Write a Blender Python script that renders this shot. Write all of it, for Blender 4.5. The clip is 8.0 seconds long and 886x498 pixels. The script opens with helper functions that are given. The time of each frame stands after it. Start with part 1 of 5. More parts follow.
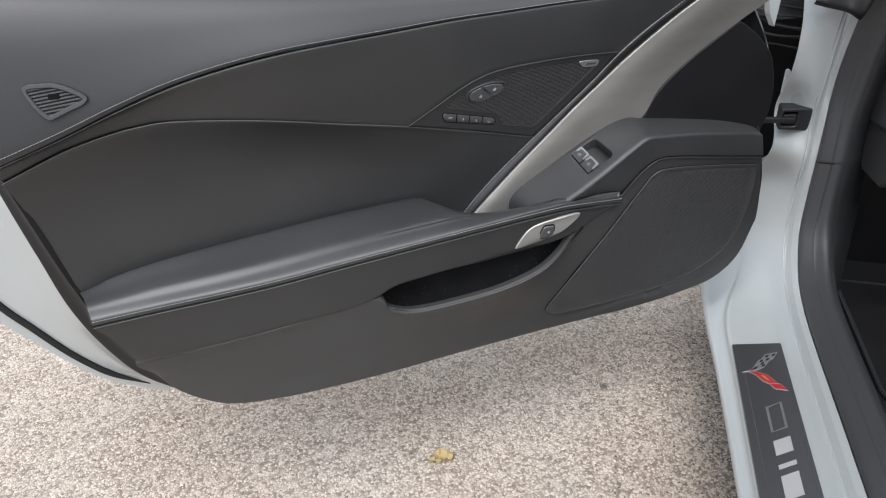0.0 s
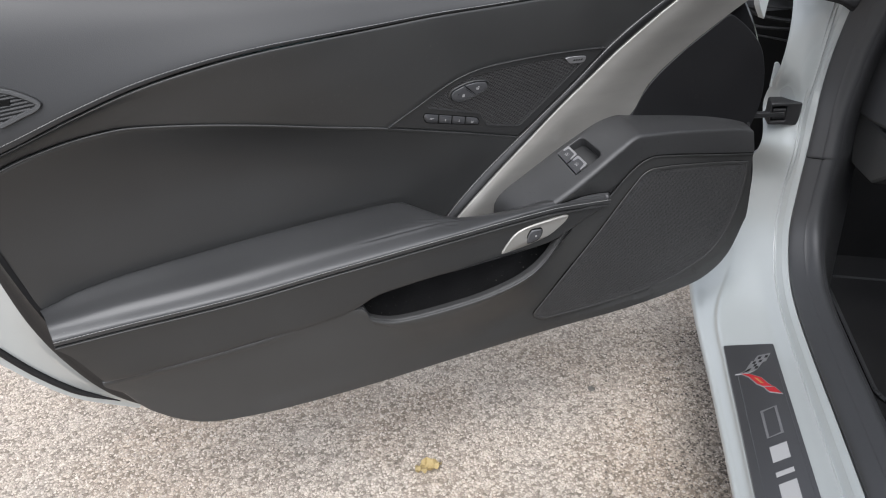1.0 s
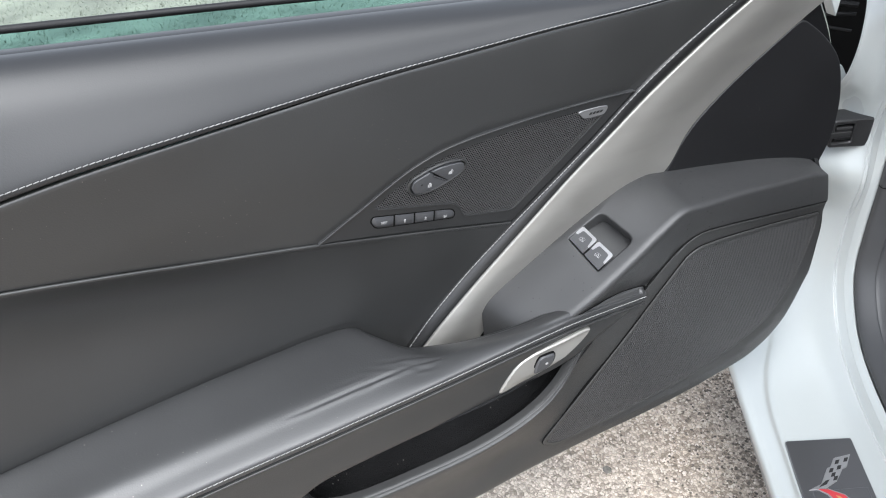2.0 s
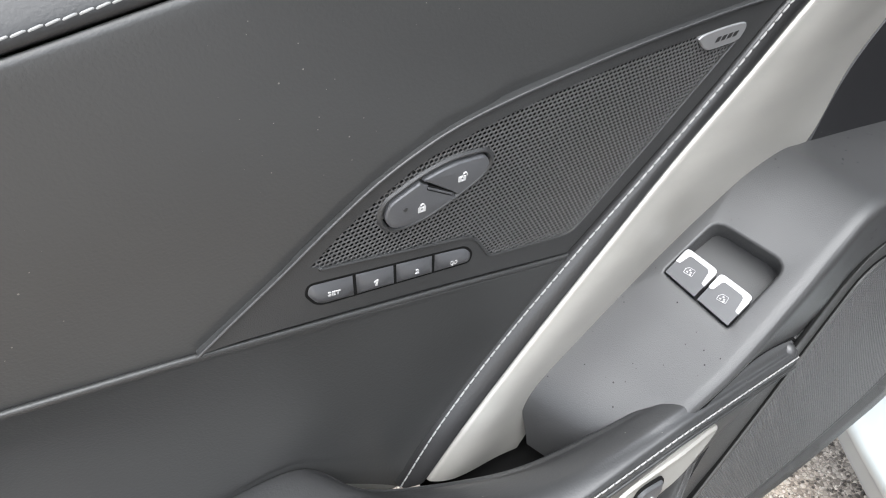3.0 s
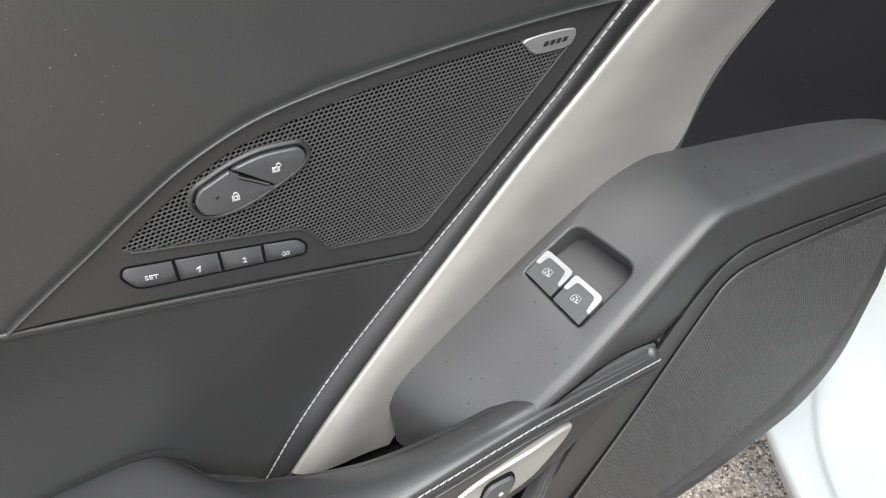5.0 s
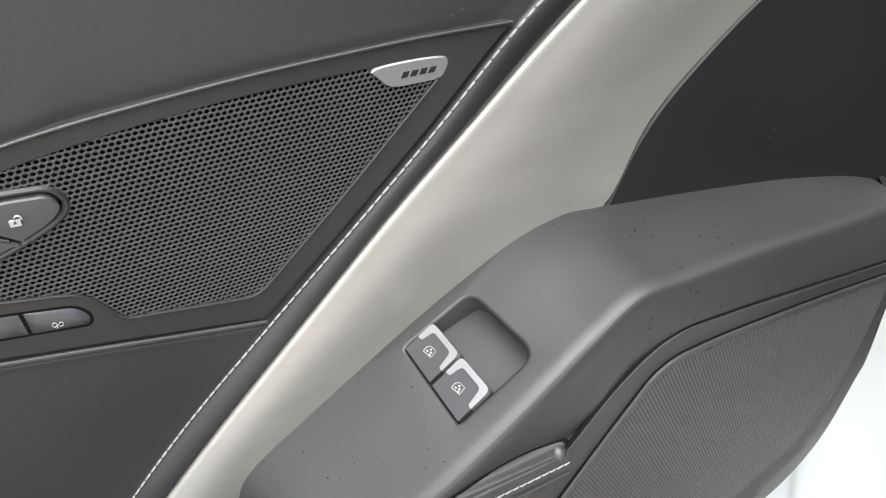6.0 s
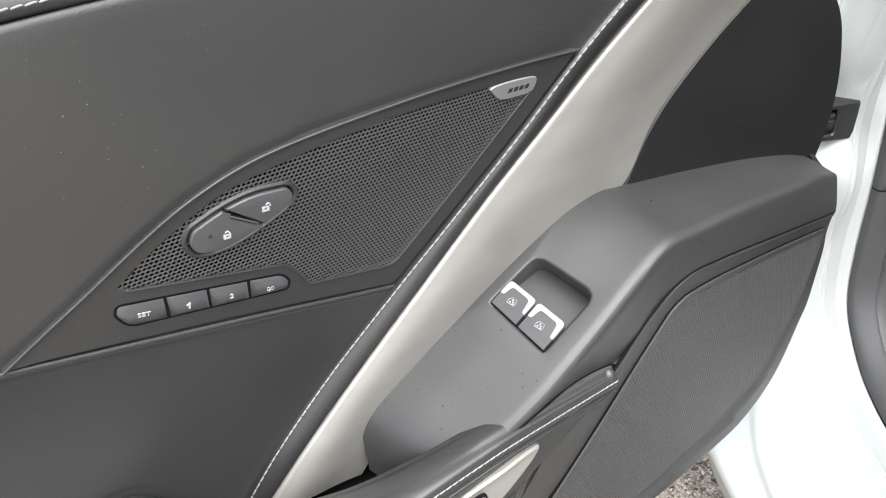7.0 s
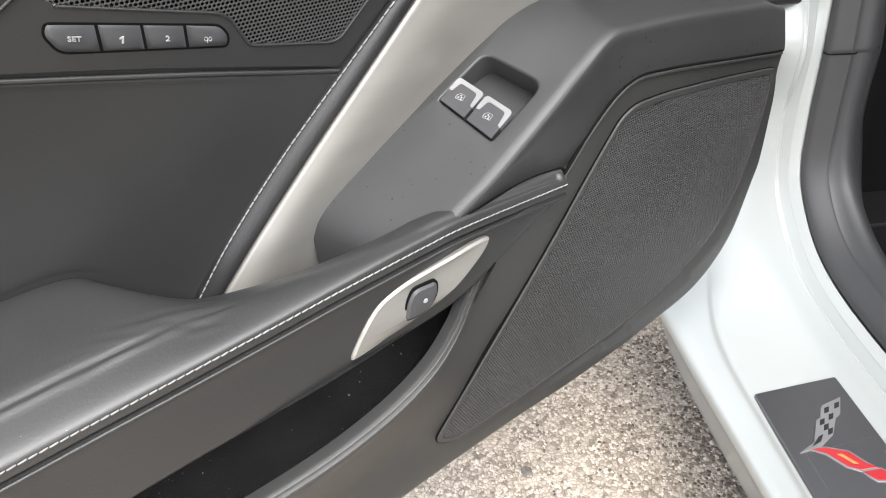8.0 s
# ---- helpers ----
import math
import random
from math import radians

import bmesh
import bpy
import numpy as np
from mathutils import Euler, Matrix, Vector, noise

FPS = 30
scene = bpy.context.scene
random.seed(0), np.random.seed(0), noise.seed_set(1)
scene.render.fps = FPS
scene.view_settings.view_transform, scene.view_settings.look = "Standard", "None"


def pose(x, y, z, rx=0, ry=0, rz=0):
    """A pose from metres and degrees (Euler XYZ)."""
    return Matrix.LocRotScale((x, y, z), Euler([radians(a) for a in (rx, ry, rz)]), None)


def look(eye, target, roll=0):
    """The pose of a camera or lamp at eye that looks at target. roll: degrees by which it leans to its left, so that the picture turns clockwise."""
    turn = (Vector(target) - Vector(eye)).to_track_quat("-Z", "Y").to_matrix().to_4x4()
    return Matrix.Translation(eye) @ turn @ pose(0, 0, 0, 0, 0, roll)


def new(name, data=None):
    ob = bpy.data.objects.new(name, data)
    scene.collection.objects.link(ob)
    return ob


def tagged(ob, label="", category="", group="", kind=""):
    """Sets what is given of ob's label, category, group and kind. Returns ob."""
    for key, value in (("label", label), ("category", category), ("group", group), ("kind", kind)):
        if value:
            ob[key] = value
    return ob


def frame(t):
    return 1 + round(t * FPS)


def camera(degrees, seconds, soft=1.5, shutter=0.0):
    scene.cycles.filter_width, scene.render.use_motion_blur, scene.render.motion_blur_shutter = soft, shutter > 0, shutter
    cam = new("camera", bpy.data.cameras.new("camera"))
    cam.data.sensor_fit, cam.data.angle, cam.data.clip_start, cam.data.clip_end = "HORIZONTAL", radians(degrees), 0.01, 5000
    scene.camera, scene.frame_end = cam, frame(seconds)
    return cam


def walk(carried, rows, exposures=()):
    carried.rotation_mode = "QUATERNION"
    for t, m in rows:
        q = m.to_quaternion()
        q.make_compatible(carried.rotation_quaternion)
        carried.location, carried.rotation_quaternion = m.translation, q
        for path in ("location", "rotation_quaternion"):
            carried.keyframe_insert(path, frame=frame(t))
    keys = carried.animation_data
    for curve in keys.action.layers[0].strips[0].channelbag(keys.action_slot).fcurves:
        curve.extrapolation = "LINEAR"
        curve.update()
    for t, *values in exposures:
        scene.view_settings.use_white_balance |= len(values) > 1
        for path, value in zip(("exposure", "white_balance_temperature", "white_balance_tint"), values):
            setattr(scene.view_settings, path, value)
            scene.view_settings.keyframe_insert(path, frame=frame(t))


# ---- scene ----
from mathutils.geometry import tessellate_polygon

cam = camera(62.6, 8.0, soft=1.1)
PATH = [
    (0, (0.041, -0.008, 1.172), (0.002, 1.709, 0.147), -0.8),
    (0.5, (0.040, -0.008, 1.171), (0.019, 1.709, 0.145), -0.7),
    (1, (0.035, 0.048, 1.165), (0.051, 1.753, 0.120), -0.8),
    (1.5, (0.030, 0.204, 1.148), (0.083, 1.879, 0.057), -1.5),
    (2, (0.050, 0.464, 1.153), (0.149, 2.090, -0.008), -3.4),
    (2.2, (0.052, 0.551, 1.146), (0.168, 2.162, -0.033), -4.3),
    (3.3, (0.058, 0.820, 0.952), (0.230, 2.422, -0.232), -7.7),
    (3.5, (0.061, 0.835, 0.951), (0.229, 2.440, -0.230), -8.1),
    (4, (0.067, 0.848, 0.954), (0.246, 2.459, -0.218), -8.5),
    (4.5, (0.056, 0.788, 1.008), (0.239, 2.407, -0.151), -7.7),
    (5, (0.139, 0.747, 0.973), (0.314, 2.378, -0.171), -5.7),
    (5.2, (0.176, 0.763, 0.957), (0.332, 2.410, -0.167), -5.1),
    (6.3, (0.233, 0.826, 0.942), (0.379, 2.491, -0.156), -3.0),
    (6.5, (0.231, 0.820, 0.943), (0.429, 2.486, -0.145), -2.8),
    (7, (0.114, 0.729, 0.987), (0.476, 2.378, -0.085), -3.5),
    (7.5, (0.019, 0.667, 0.944), (0.475, 2.269, -0.162), -3.2),
    (8, (0.107, 0.660, 0.880), (0.529, 2.262, -0.242), -3.2),
]
walk(cam, [(t, look(eye, target, roll)) for t, eye, target, roll in PATH],
     exposures=[(0.0, 0.90, 6150, 11), (1.0, 0.92, 6150, 11), (1.5, 1.20, 6100, 10), (2.2, 1.67, 6050, 9), (3.3, 2.08, 6250, 9), (4.2, 2.18, 6300, 9), (4.6, 2.12, 6300, 9), (5.0, 1.85, 6350, 9), (5.2, 1.86, 6400, 9), (6.3, 1.94, 6400, 9), (7.0, 2.06, 6400, 9), (7.5, 1.92, 6400, 9), (8.0, 1.80, 6450, 10)])

# ---- light: a bright overcast sky ----
world = bpy.data.worlds.new("world")
scene.world = world
world.use_nodes = True
wn = world.node_tree.nodes
sky = wn.new("ShaderNodeTexSky")
sky.sky_type, sky.sun_disc = "NISHITA", False
sky.sun_elevation, sky.sun_rotation = radians(57), radians(196)
sky.air_density, sky.dust_density, sky.ozone_density = 1.0, 3.0, 1.0
wn["Background"].inputs["Strength"].default_value = 0.16
veil = wn.new("ShaderNodeHueSaturation")  # thin cloud greys the blue
veil.inputs["Saturation"].default_value = 0.27
world.node_tree.links.new(sky.outputs["Color"], veil.inputs["Color"])
world.node_tree.links.new(veil.outputs["Color"], wn["Background"].inputs["Color"])
sun_data = bpy.data.lights.new("sun", "SUN")
sun_data.energy, sun_data.angle, sun_data.color = 1.55, radians(62), (1.0, 0.97, 0.92)
sun = new("sun", sun_data)
sun.matrix_world = look((0.73, -1.70, 4.0), (0.0, 0.8, 0.0))


# ---- materials ----
def node(nt, kind, **inputs):
    n = nt.nodes.new(kind)
    for key, value in inputs.items():
        n.inputs[key.replace("_", " ")].default_value = value
    return n


def material(name, colour, rough=0.5, metal=0.0, vary=0.15, grain=900.0, bump=0.15, patch=9.0, dust=0.0, coat=0.0, spec=0.5, stretch=(1, 1, 1), dist=0.0006, speck=(0.60, 0.58, 0.50, 1), few_at=0.50, turn=(math.pi / 2, 0, 0), big=0.045, solid=False):
    """A surface with fine grain relief, broad tonal patches and, where asked for, specks of dust."""
    m = bpy.data.materials.new(name)
    m.use_nodes = True
    nt, lk = m.node_tree, m.node_tree.links
    p = nt.nodes["Principled BSDF"]
    p.inputs["Metallic"].default_value = metal
    p.inputs["Coat Weight"].default_value = coat
    p.inputs["Coat Roughness"].default_value = 0.06
    p.inputs["Specular IOR Level"].default_value = spec
    tc = nt.nodes.new("ShaderNodeTexCoord")
    mp = nt.nodes.new("ShaderNodeMapping")
    mp.inputs["Scale"].default_value = stretch
    lk.new(tc.outputs["Object"], mp.inputs["Vector"])
    broad = node(nt, "ShaderNodeTexNoise", Scale=patch, Detail=4.0)
    fine = node(nt, "ShaderNodeTexNoise", Scale=grain, Detail=2.0)
    for n in (broad, fine):
        lk.new(mp.outputs["Vector"], n.inputs["Vector"])
    ramp = nt.nodes.new("ShaderNodeMapRange")
    ramp.inputs["From Min"].default_value, ramp.inputs["From Max"].default_value = 0.3, 0.7
    ramp.inputs["To Min"].default_value, ramp.inputs["To Max"].default_value = 1 - vary, 1 + vary
    lk.new(broad.outputs["Fac"], ramp.inputs["Value"])
    mul = nt.nodes.new("ShaderNodeVectorMath")
    mul.operation = "SCALE"
    mul.inputs[0].default_value = colour
    lk.new(ramp.outputs["Result"], mul.inputs["Scale"])
    tone = mul.outputs["Vector"]
    if dust:
        # solid: specks in three dimensions, for curved parts
        vor = node(nt, "ShaderNodeTexVoronoi", Scale=150.0 if solid else 75.0, Randomness=1.0)
        vor.voronoi_dimensions = "3D" if solid else "2D"
        mq = nt.nodes.new("ShaderNodeMapping")
        mq.inputs["Rotation"].default_value = turn
        lk.new(tc.outputs["Object"], mq.inputs["Vector"])
        lk.new(mq.outputs["Vector"], vor.inputs["Vector"])
        few = node(nt, "ShaderNodeTexNoise", Scale=14.0, Detail=3.0)
        lk.new(tc.outputs["Object"], few.inputs["Vector"])
        size = nt.nodes.new("ShaderNodeMapRange")
        size.inputs["From Min"].default_value, size.inputs["From Max"].default_value = few_at, few_at + 0.2
        size.inputs["To Min"].default_value, size.inputs["To Max"].default_value = 0.0, big
        lk.new(few.outputs["Fac"], size.inputs["Value"])
        less = nt.nodes.new("ShaderNodeMath")
        less.operation = "LESS_THAN"
        lk.new(vor.outputs["Distance"], less.inputs[0])
        lk.new(size.outputs["Result"], less.inputs[1])
        amount = nt.nodes.new("ShaderNodeMath")
        amount.operation = "MULTIPLY"
        amount.inputs[1].default_value = dust
        lk.new(less.outputs["Value"], amount.inputs[0])
        mix = nt.nodes.new("ShaderNodeMix")
        mix.data_type = "RGBA"
        mix.inputs["B"].default_value = speck
        lk.new(amount.outputs["Value"], mix.inputs["Factor"])
        matt = nt.nodes.new("ShaderNodeMath")
        matt.operation = "MULTIPLY_ADD"
        matt.inputs[1].default_value, matt.inputs[2].default_value = -spec, spec
        lk.new(amount.outputs["Value"], matt.inputs[0])
        lk.new(matt.outputs["Value"], p.inputs["Specular IOR Level"])
        lk.new(tone, mix.inputs["A"])
        tone = mix.outputs["Result"]
    lk.new(tone, p.inputs["Base Color"])
    rr = nt.nodes.new("ShaderNodeMapRange")
    rr.inputs["From Min"].default_value, rr.inputs["From Max"].default_value = 0.3, 0.7
    rr.inputs["To Min"].default_value, rr.inputs["To Max"].default_value = rough * 0.9, min(1, rough * 1.1)
    lk.new(broad.outputs["Fac"], rr.inputs["Value"])
    lk.new(rr.outputs["Result"], p.inputs["Roughness"])
    if bump:
        b = nt.nodes.new("ShaderNodeBump")
        b.inputs["Strength"].default_value, b.inputs["Distance"].default_value = bump, dist
        lk.new(fine.outputs["Fac"], b.inputs["Height"])
        lk.new(b.outputs["Normal"], p.inputs["Normal"])
    return m


LEATHER = material("black_leather", (0.0252, 0.0256, 0.0257), 0.37, vary=0.1, grain=700, bump=0.22, patch=6, spec=0.45)
INSERT = material("dusty_black_leather", (0.0285, 0.0289, 0.0288), 0.37, vary=0.1, grain=700, bump=0.22, patch=6, dust=0.22, few_at=0.48, spec=0.45, big=0.030)
PAD = material("black_pad_leather", (0.014, 0.0142, 0.0149), 0.41, vary=0.12, grain=850, bump=0.16, patch=5, spec=0.45)
ARM = material("black_armrest_leather", (0.030, 0.0304, 0.0312), 0.39, vary=0.12, grain=600, bump=0.2, patch=7, dust=0.35, few_at=0.44, solid=True, big=0.085, spec=0.56)
PLASTIC = material("black_plastic", (0.036, 0.0362, 0.036), 0.44, vary=0.08, grain=1500, bump=0.3, patch=8, spec=0.42)
POD = material("grey_black_plastic", (0.0305, 0.0308, 0.0315), 0.42, vary=0.06, grain=1800, bump=0.25, patch=8, dust=0.8, speck=(0.003, 0.003, 0.003, 1), few_at=0.36, solid=True, big=0.115, spec=0.44)
BEZEL = material("matt_black_bezel", (0.0215, 0.0218, 0.0222), 0.46, vary=0.08, grain=1500, bump=0.25)
GRILLE = material("black_grille", (0.049, 0.049, 0.0496), 0.46, vary=0.08, bump=0.1, spec=0.45)
# near-black for joints and small parts; also stands in for shade in recesses
DARK = material("black_and_shade", (0.004, 0.004, 0.004), 0.9, bump=0.0, spec=0.1)
SAIL = material("satin_black_sail", (0.008, 0.008, 0.0088), 0.5, vary=0.06, grain=1500, bump=0.1, dust=0.2, spec=0.32)
BUTTON = material("button_plastic", (0.050, 0.051, 0.0545), 0.37, vary=0.06, bump=0.1)
SWITCH = material("switch_plastic", (0.036, 0.0367, 0.039), 0.40, vary=0.06, bump=0.1)
SILVER = material("satin_silver", (0.280, 0.273, 0.256), 0.40, metal=0.45, vary=0.06, grain=500, bump=0.08, dust=0.15, stretch=(1, 1, 6))
CHROME = material("satin_chrome", (0.27, 0.27, 0.274), 0.36, metal=0.6, vary=0.04, bump=0.0)
WHITE = material("white_paint", (0.340, 0.360, 0.356), 0.3, vary=0.02, patch=4, bump=0.0, coat=0.6)
THREAD = material("grey_thread", (0.20, 0.20, 0.197), 0.75, vary=0.15, grain=3000, bump=0.4)
PIPED = material("black_piping_leather", (0.014, 0.014, 0.0145), 0.4, vary=0.1, grain=700, bump=0.3)
RUBBER = material("black_rubber", (0.009, 0.009, 0.0095), 0.6, vary=0.1, bump=0.2, spec=0.3)
TRIM = material("grey_trim", (0.037, 0.038, 0.0402), 0.5, vary=0.06, grain=1500, bump=0.25)
CARPET = material("black_carpet", (0.019, 0.019, 0.0195), 0.95, vary=0.3, grain=900, bump=0.8, dist=0.003, spec=0.2)
PLATE = material("brushed_dark_plate", (0.115, 0.115, 0.12), 0.30, metal=0.7, vary=0.06, grain=500, bump=0.05, stretch=(1, 0.05, 1))
MARK = material("white_marking", (0.31, 0.31, 0.31), 0.5, vary=0.02, bump=0.0)
RED = material("red_enamel", (0.34, 0.02, 0.026), 0.3, vary=0.05, bump=0.0, coat=0.5)
GOLD = material("gold_enamel", (0.34, 0.19, 0.06), 0.35, vary=0.05, bump=0.0)
INK = material("black_ink", (0.01, 0.01, 0.01), 0.5, vary=0.02, bump=0.0)
GLOSS = material("gloss_black_cover", (0.006, 0.006, 0.0065), 0.14, vary=0.05, bump=0.0, coat=0.5)
FELT = material("dusty_pocket_lining", (0.011, 0.011, 0.0115), 0.9, vary=0.35, grain=900, bump=0.6, patch=22, dist=0.002, dust=0.35, few_at=0.44, big=0.05, spec=0.2)
PLATE_EDGE = material("grey_outline", (0.22, 0.22, 0.225), 0.35, metal=0.5, vary=0.05, bump=0.0)
STEEL = material("worn_steel", (0.03, 0.03, 0.031), 0.45, metal=0.4, vary=0.2, grain=300, bump=0.2)


# ---- geometry helpers ----
def link(name, mesh, mat, parent=None, label="", sharp=40):
    ob = new(name, mesh)
    for m in (mat if isinstance(mat, (list, tuple)) else [mat]):
        mesh.materials.append(m)
    for p in mesh.polygons:
        p.use_smooth = True
    mesh.set_sharp_from_angle(angle=radians(sharp))
    if parent is not None:
        ob.parent = parent
    if label:
        ob["label"] = label
    return ob


def part(name, bm, mat, parent, label="", sharp=40):
    bmesh.ops.recalc_face_normals(bm, faces=bm.faces)
    mesh = bpy.data.meshes.new(name)
    bm.to_mesh(mesh)
    bm.free()
    return link(name, mesh, mat, parent, label, sharp)


def d(u, v, w):
    """Door space: u along the door to its hinge, v up, w towards the cabin."""
    return Vector((u, -w, v))


def spline(pts, n):
    """n + 1 points on a smooth curve through pts, even in the points' count."""
    pts = [Vector(p) for p in pts]
    k = len(pts) - 1
    out = []
    for i in range(n + 1):
        x = i * k / n
        j = min(int(x), k - 1)
        f = x - j
        b, c = pts[j], pts[j + 1]
        a = pts[j - 1] if j else b * 2 - c
        e = pts[j + 2] if j + 2 <= k else c * 2 - b
        out.append(0.5 * (2 * b + (c - a) * f + (2 * a - 5 * b + 4 * c - e) * f * f + (3 * b - a - 3 * c + e) * f ** 3))
    return out


def even(pts, n):
    """n + 1 points evenly spaced along a smooth curve through pts."""
    fine = spline(pts, max(200, 3 * n))
    run = np.concatenate([[0], np.cumsum([(fine[i + 1] - fine[i]).length for i in range(len(fine) - 1)])])
    arr = np.array([tuple(p) for p in fine])
    q = np.linspace(0, run[-1], n + 1)
    return [Vector(np.interp(x, run, arr[:, c]) for c in range(3)) for x in q]


def grid_points(rails, n, m):
    rows = [spline(r, n) for r in rails]
    cols = [spline([row[i] for row in rows], m) for i in range(n + 1)]
    return [[cols[i][j] for i in range(n + 1)] for j in range(m + 1)]


def skin(bm, g, back=None, close=False):
    """Faces over a grid of points; with back, a closed shell of that thickness."""
    front = [[bm.verts.new(p) for p in row] for row in g]
    m, n = len(g) - 1, len(g[0]) - 1

    def faces(a, flip):
        for j in range(m):
            for i in range(n):
                q = [a[j][i], a[j][i + 1], a[j + 1][i + 1], a[j + 1][i]]
                bm.faces.new(q[::-1] if flip else q)
    faces(front, False)
    if back is not None:
        rear = [[bm.verts.new(p + Vector(back)) for p in row] for row in g]
        faces(rear, True)
        loop = [(0, i) for i in range(n)] + [(j, n) for j in range(m)] + [(m, i) for i in range(n, 0, -1)] + [(j, 0) for j in range(m, 0, -1)]
        for k in range(len(loop)):
            (a, b), (c, e) = loop[k], loop[(k + 1) % len(loop)]
            bm.faces.new([front[a][b], front[c][e], rear[c][e], rear[a][b]])
    return front


def loft(name, rails, n, m, mat, parent, label="", back=(0, 0.012, 0), to=d, sharp=50):
    bm = bmesh.new()
    skin(bm, grid_points([[to(*p) for p in r] for r in rails], n, m), back)
    return part(name, bm, mat, parent, label, sharp)


def tube(bm, pts, radius, sides=8, flat=1.0, ends=True):
    rings = []
    for i, p in enumerate(pts):
        ahead = (pts[min(i + 1, len(pts) - 1)] - pts[max(i - 1, 0)]).normalized()
        side = ahead.cross(Vector((0, 0, 1)) if abs(ahead.z) < 0.9 else Vector((1, 0, 0))).normalized()
        up = side.cross(ahead)
        r = radius(i / (len(pts) - 1)) if callable(radius) else radius
        rings.append([bm.verts.new(p + (side * math.cos(k * 2 * math.pi / sides) + up * flat * math.sin(k * 2 * math.pi / sides)) * r) for k in range(sides)])
    for a, b in zip(rings, rings[1:]):
        for k in range(sides):
            bm.faces.new([a[k], a[(k + 1) % sides], b[(k + 1) % sides], b[k]])
    if ends:
        bm.faces.new(rings[0][::-1])
        bm.faces.new(rings[-1])


def stitches(name, pts, parent, step=0.0052, radius=0.0005, lift=(0, -0.0004, 0.0002), slant=0.0):
    """A row of short thread stitches along a seam."""
    bm = bmesh.new()
    line = even(pts, 300)
    length = sum((line[i + 1] - line[i]).length for i in range(300))
    k = int(length / step)
    marks = even(pts, k)
    for i in range(k):
        a, b = marks[i] * 0.95 + marks[i + 1] * 0.05, marks[i] * 0.12 + marks[i + 1] * 0.88
        off, tip = Vector(lift) * 0.5, Vector((0, 0, slant))
        row = [a - off * 1.5 - tip, a * 0.85 + b * 0.15 + off * 0.7 - tip * 0.7, a * 0.15 + b * 0.85 + off * 0.7 + tip * 0.7, b - off * 1.5 + tip]
        tube(bm, row, lambda f: radius * (0.75 + 0.25 * math.sin(math.pi * f)), 6)
    return part(name, bm, THREAD, parent, "light grey thread stitching", 60)


def piping(name, pts, radius, mat, parent, label="", n=120, to=d):
    bm = bmesh.new()
    tube(bm, even([to(*p) for p in pts], n), radius, 10)
    return part(name, bm, mat, parent, label, 60)


def closed(pts, n):
    """n points evenly round a smooth closed outline."""
    pts = [Vector((p[0], p[1], 0)) for p in pts]
    k = len(pts)
    ring = spline([pts[-2], pts[-1]] + pts + [pts[0], pts[1], pts[2]], (k + 4) * 24)[2 * 24:(k + 2) * 24 + 1]
    run = np.concatenate([[0], np.cumsum([(ring[i + 1] - ring[i]).length for i in range(len(ring) - 1)])])
    arr = np.array([(p.x, p.y) for p in ring])
    return [(float(np.interp(x, run, arr[:, 0])), float(np.interp(x, run, arr[:, 1]))) for x in np.linspace(0, run[-1], n, endpoint=False)]


def rounded(pts, radii, n=5):
    """An outline with its corners rounded by the radii."""
    out = []
    k = len(pts)
    radii = radii if isinstance(radii, (list, tuple)) else [radii] * k
    for i, p in enumerate(pts):
        p, a, b = Vector(p), Vector(pts[i - 1]), Vector(pts[(i + 1) % k])
        r = min(radii[i], (a - p).length * 0.45, (b - p).length * 0.45)
        s, e = p + (a - p).normalized() * r, p + (b - p).normalized() * r
        for j in range(n + 1):
            f = j / n
            q = s * (1 - f) ** 2 + p * 2 * f * (1 - f) + e * f * f
            out.append((q.x, q.y))
    return out


def inset(pts, by):
    """The outline moved inwards by that much (negative: outwards)."""
    area = sum(pts[i - 1][0] * p[1] - p[0] * pts[i - 1][1] for i, p in enumerate(pts))
    s = 1 if area > 0 else -1
    out = []
    for i, p in enumerate(pts):
        a, b = Vector(pts[i - 1]), Vector(pts[(i + 1) % len(pts)])
        t = (b - a).normalized() if (b - a).length > 1e-9 else Vector((1, 0))
        out.append((p[0] - t.y * s * by, p[1] + t.x * s * by))
    return out


def inside(p, ring):
    x, y = p
    hit = False
    for i, (bx, by) in enumerate(ring):
        ax, ay = ring[i - 1]
        if (ay > y) != (by > y) and x < (bx - ax) * (y - ay) / (by - ay) + ax:
            hit = not hit
    return hit


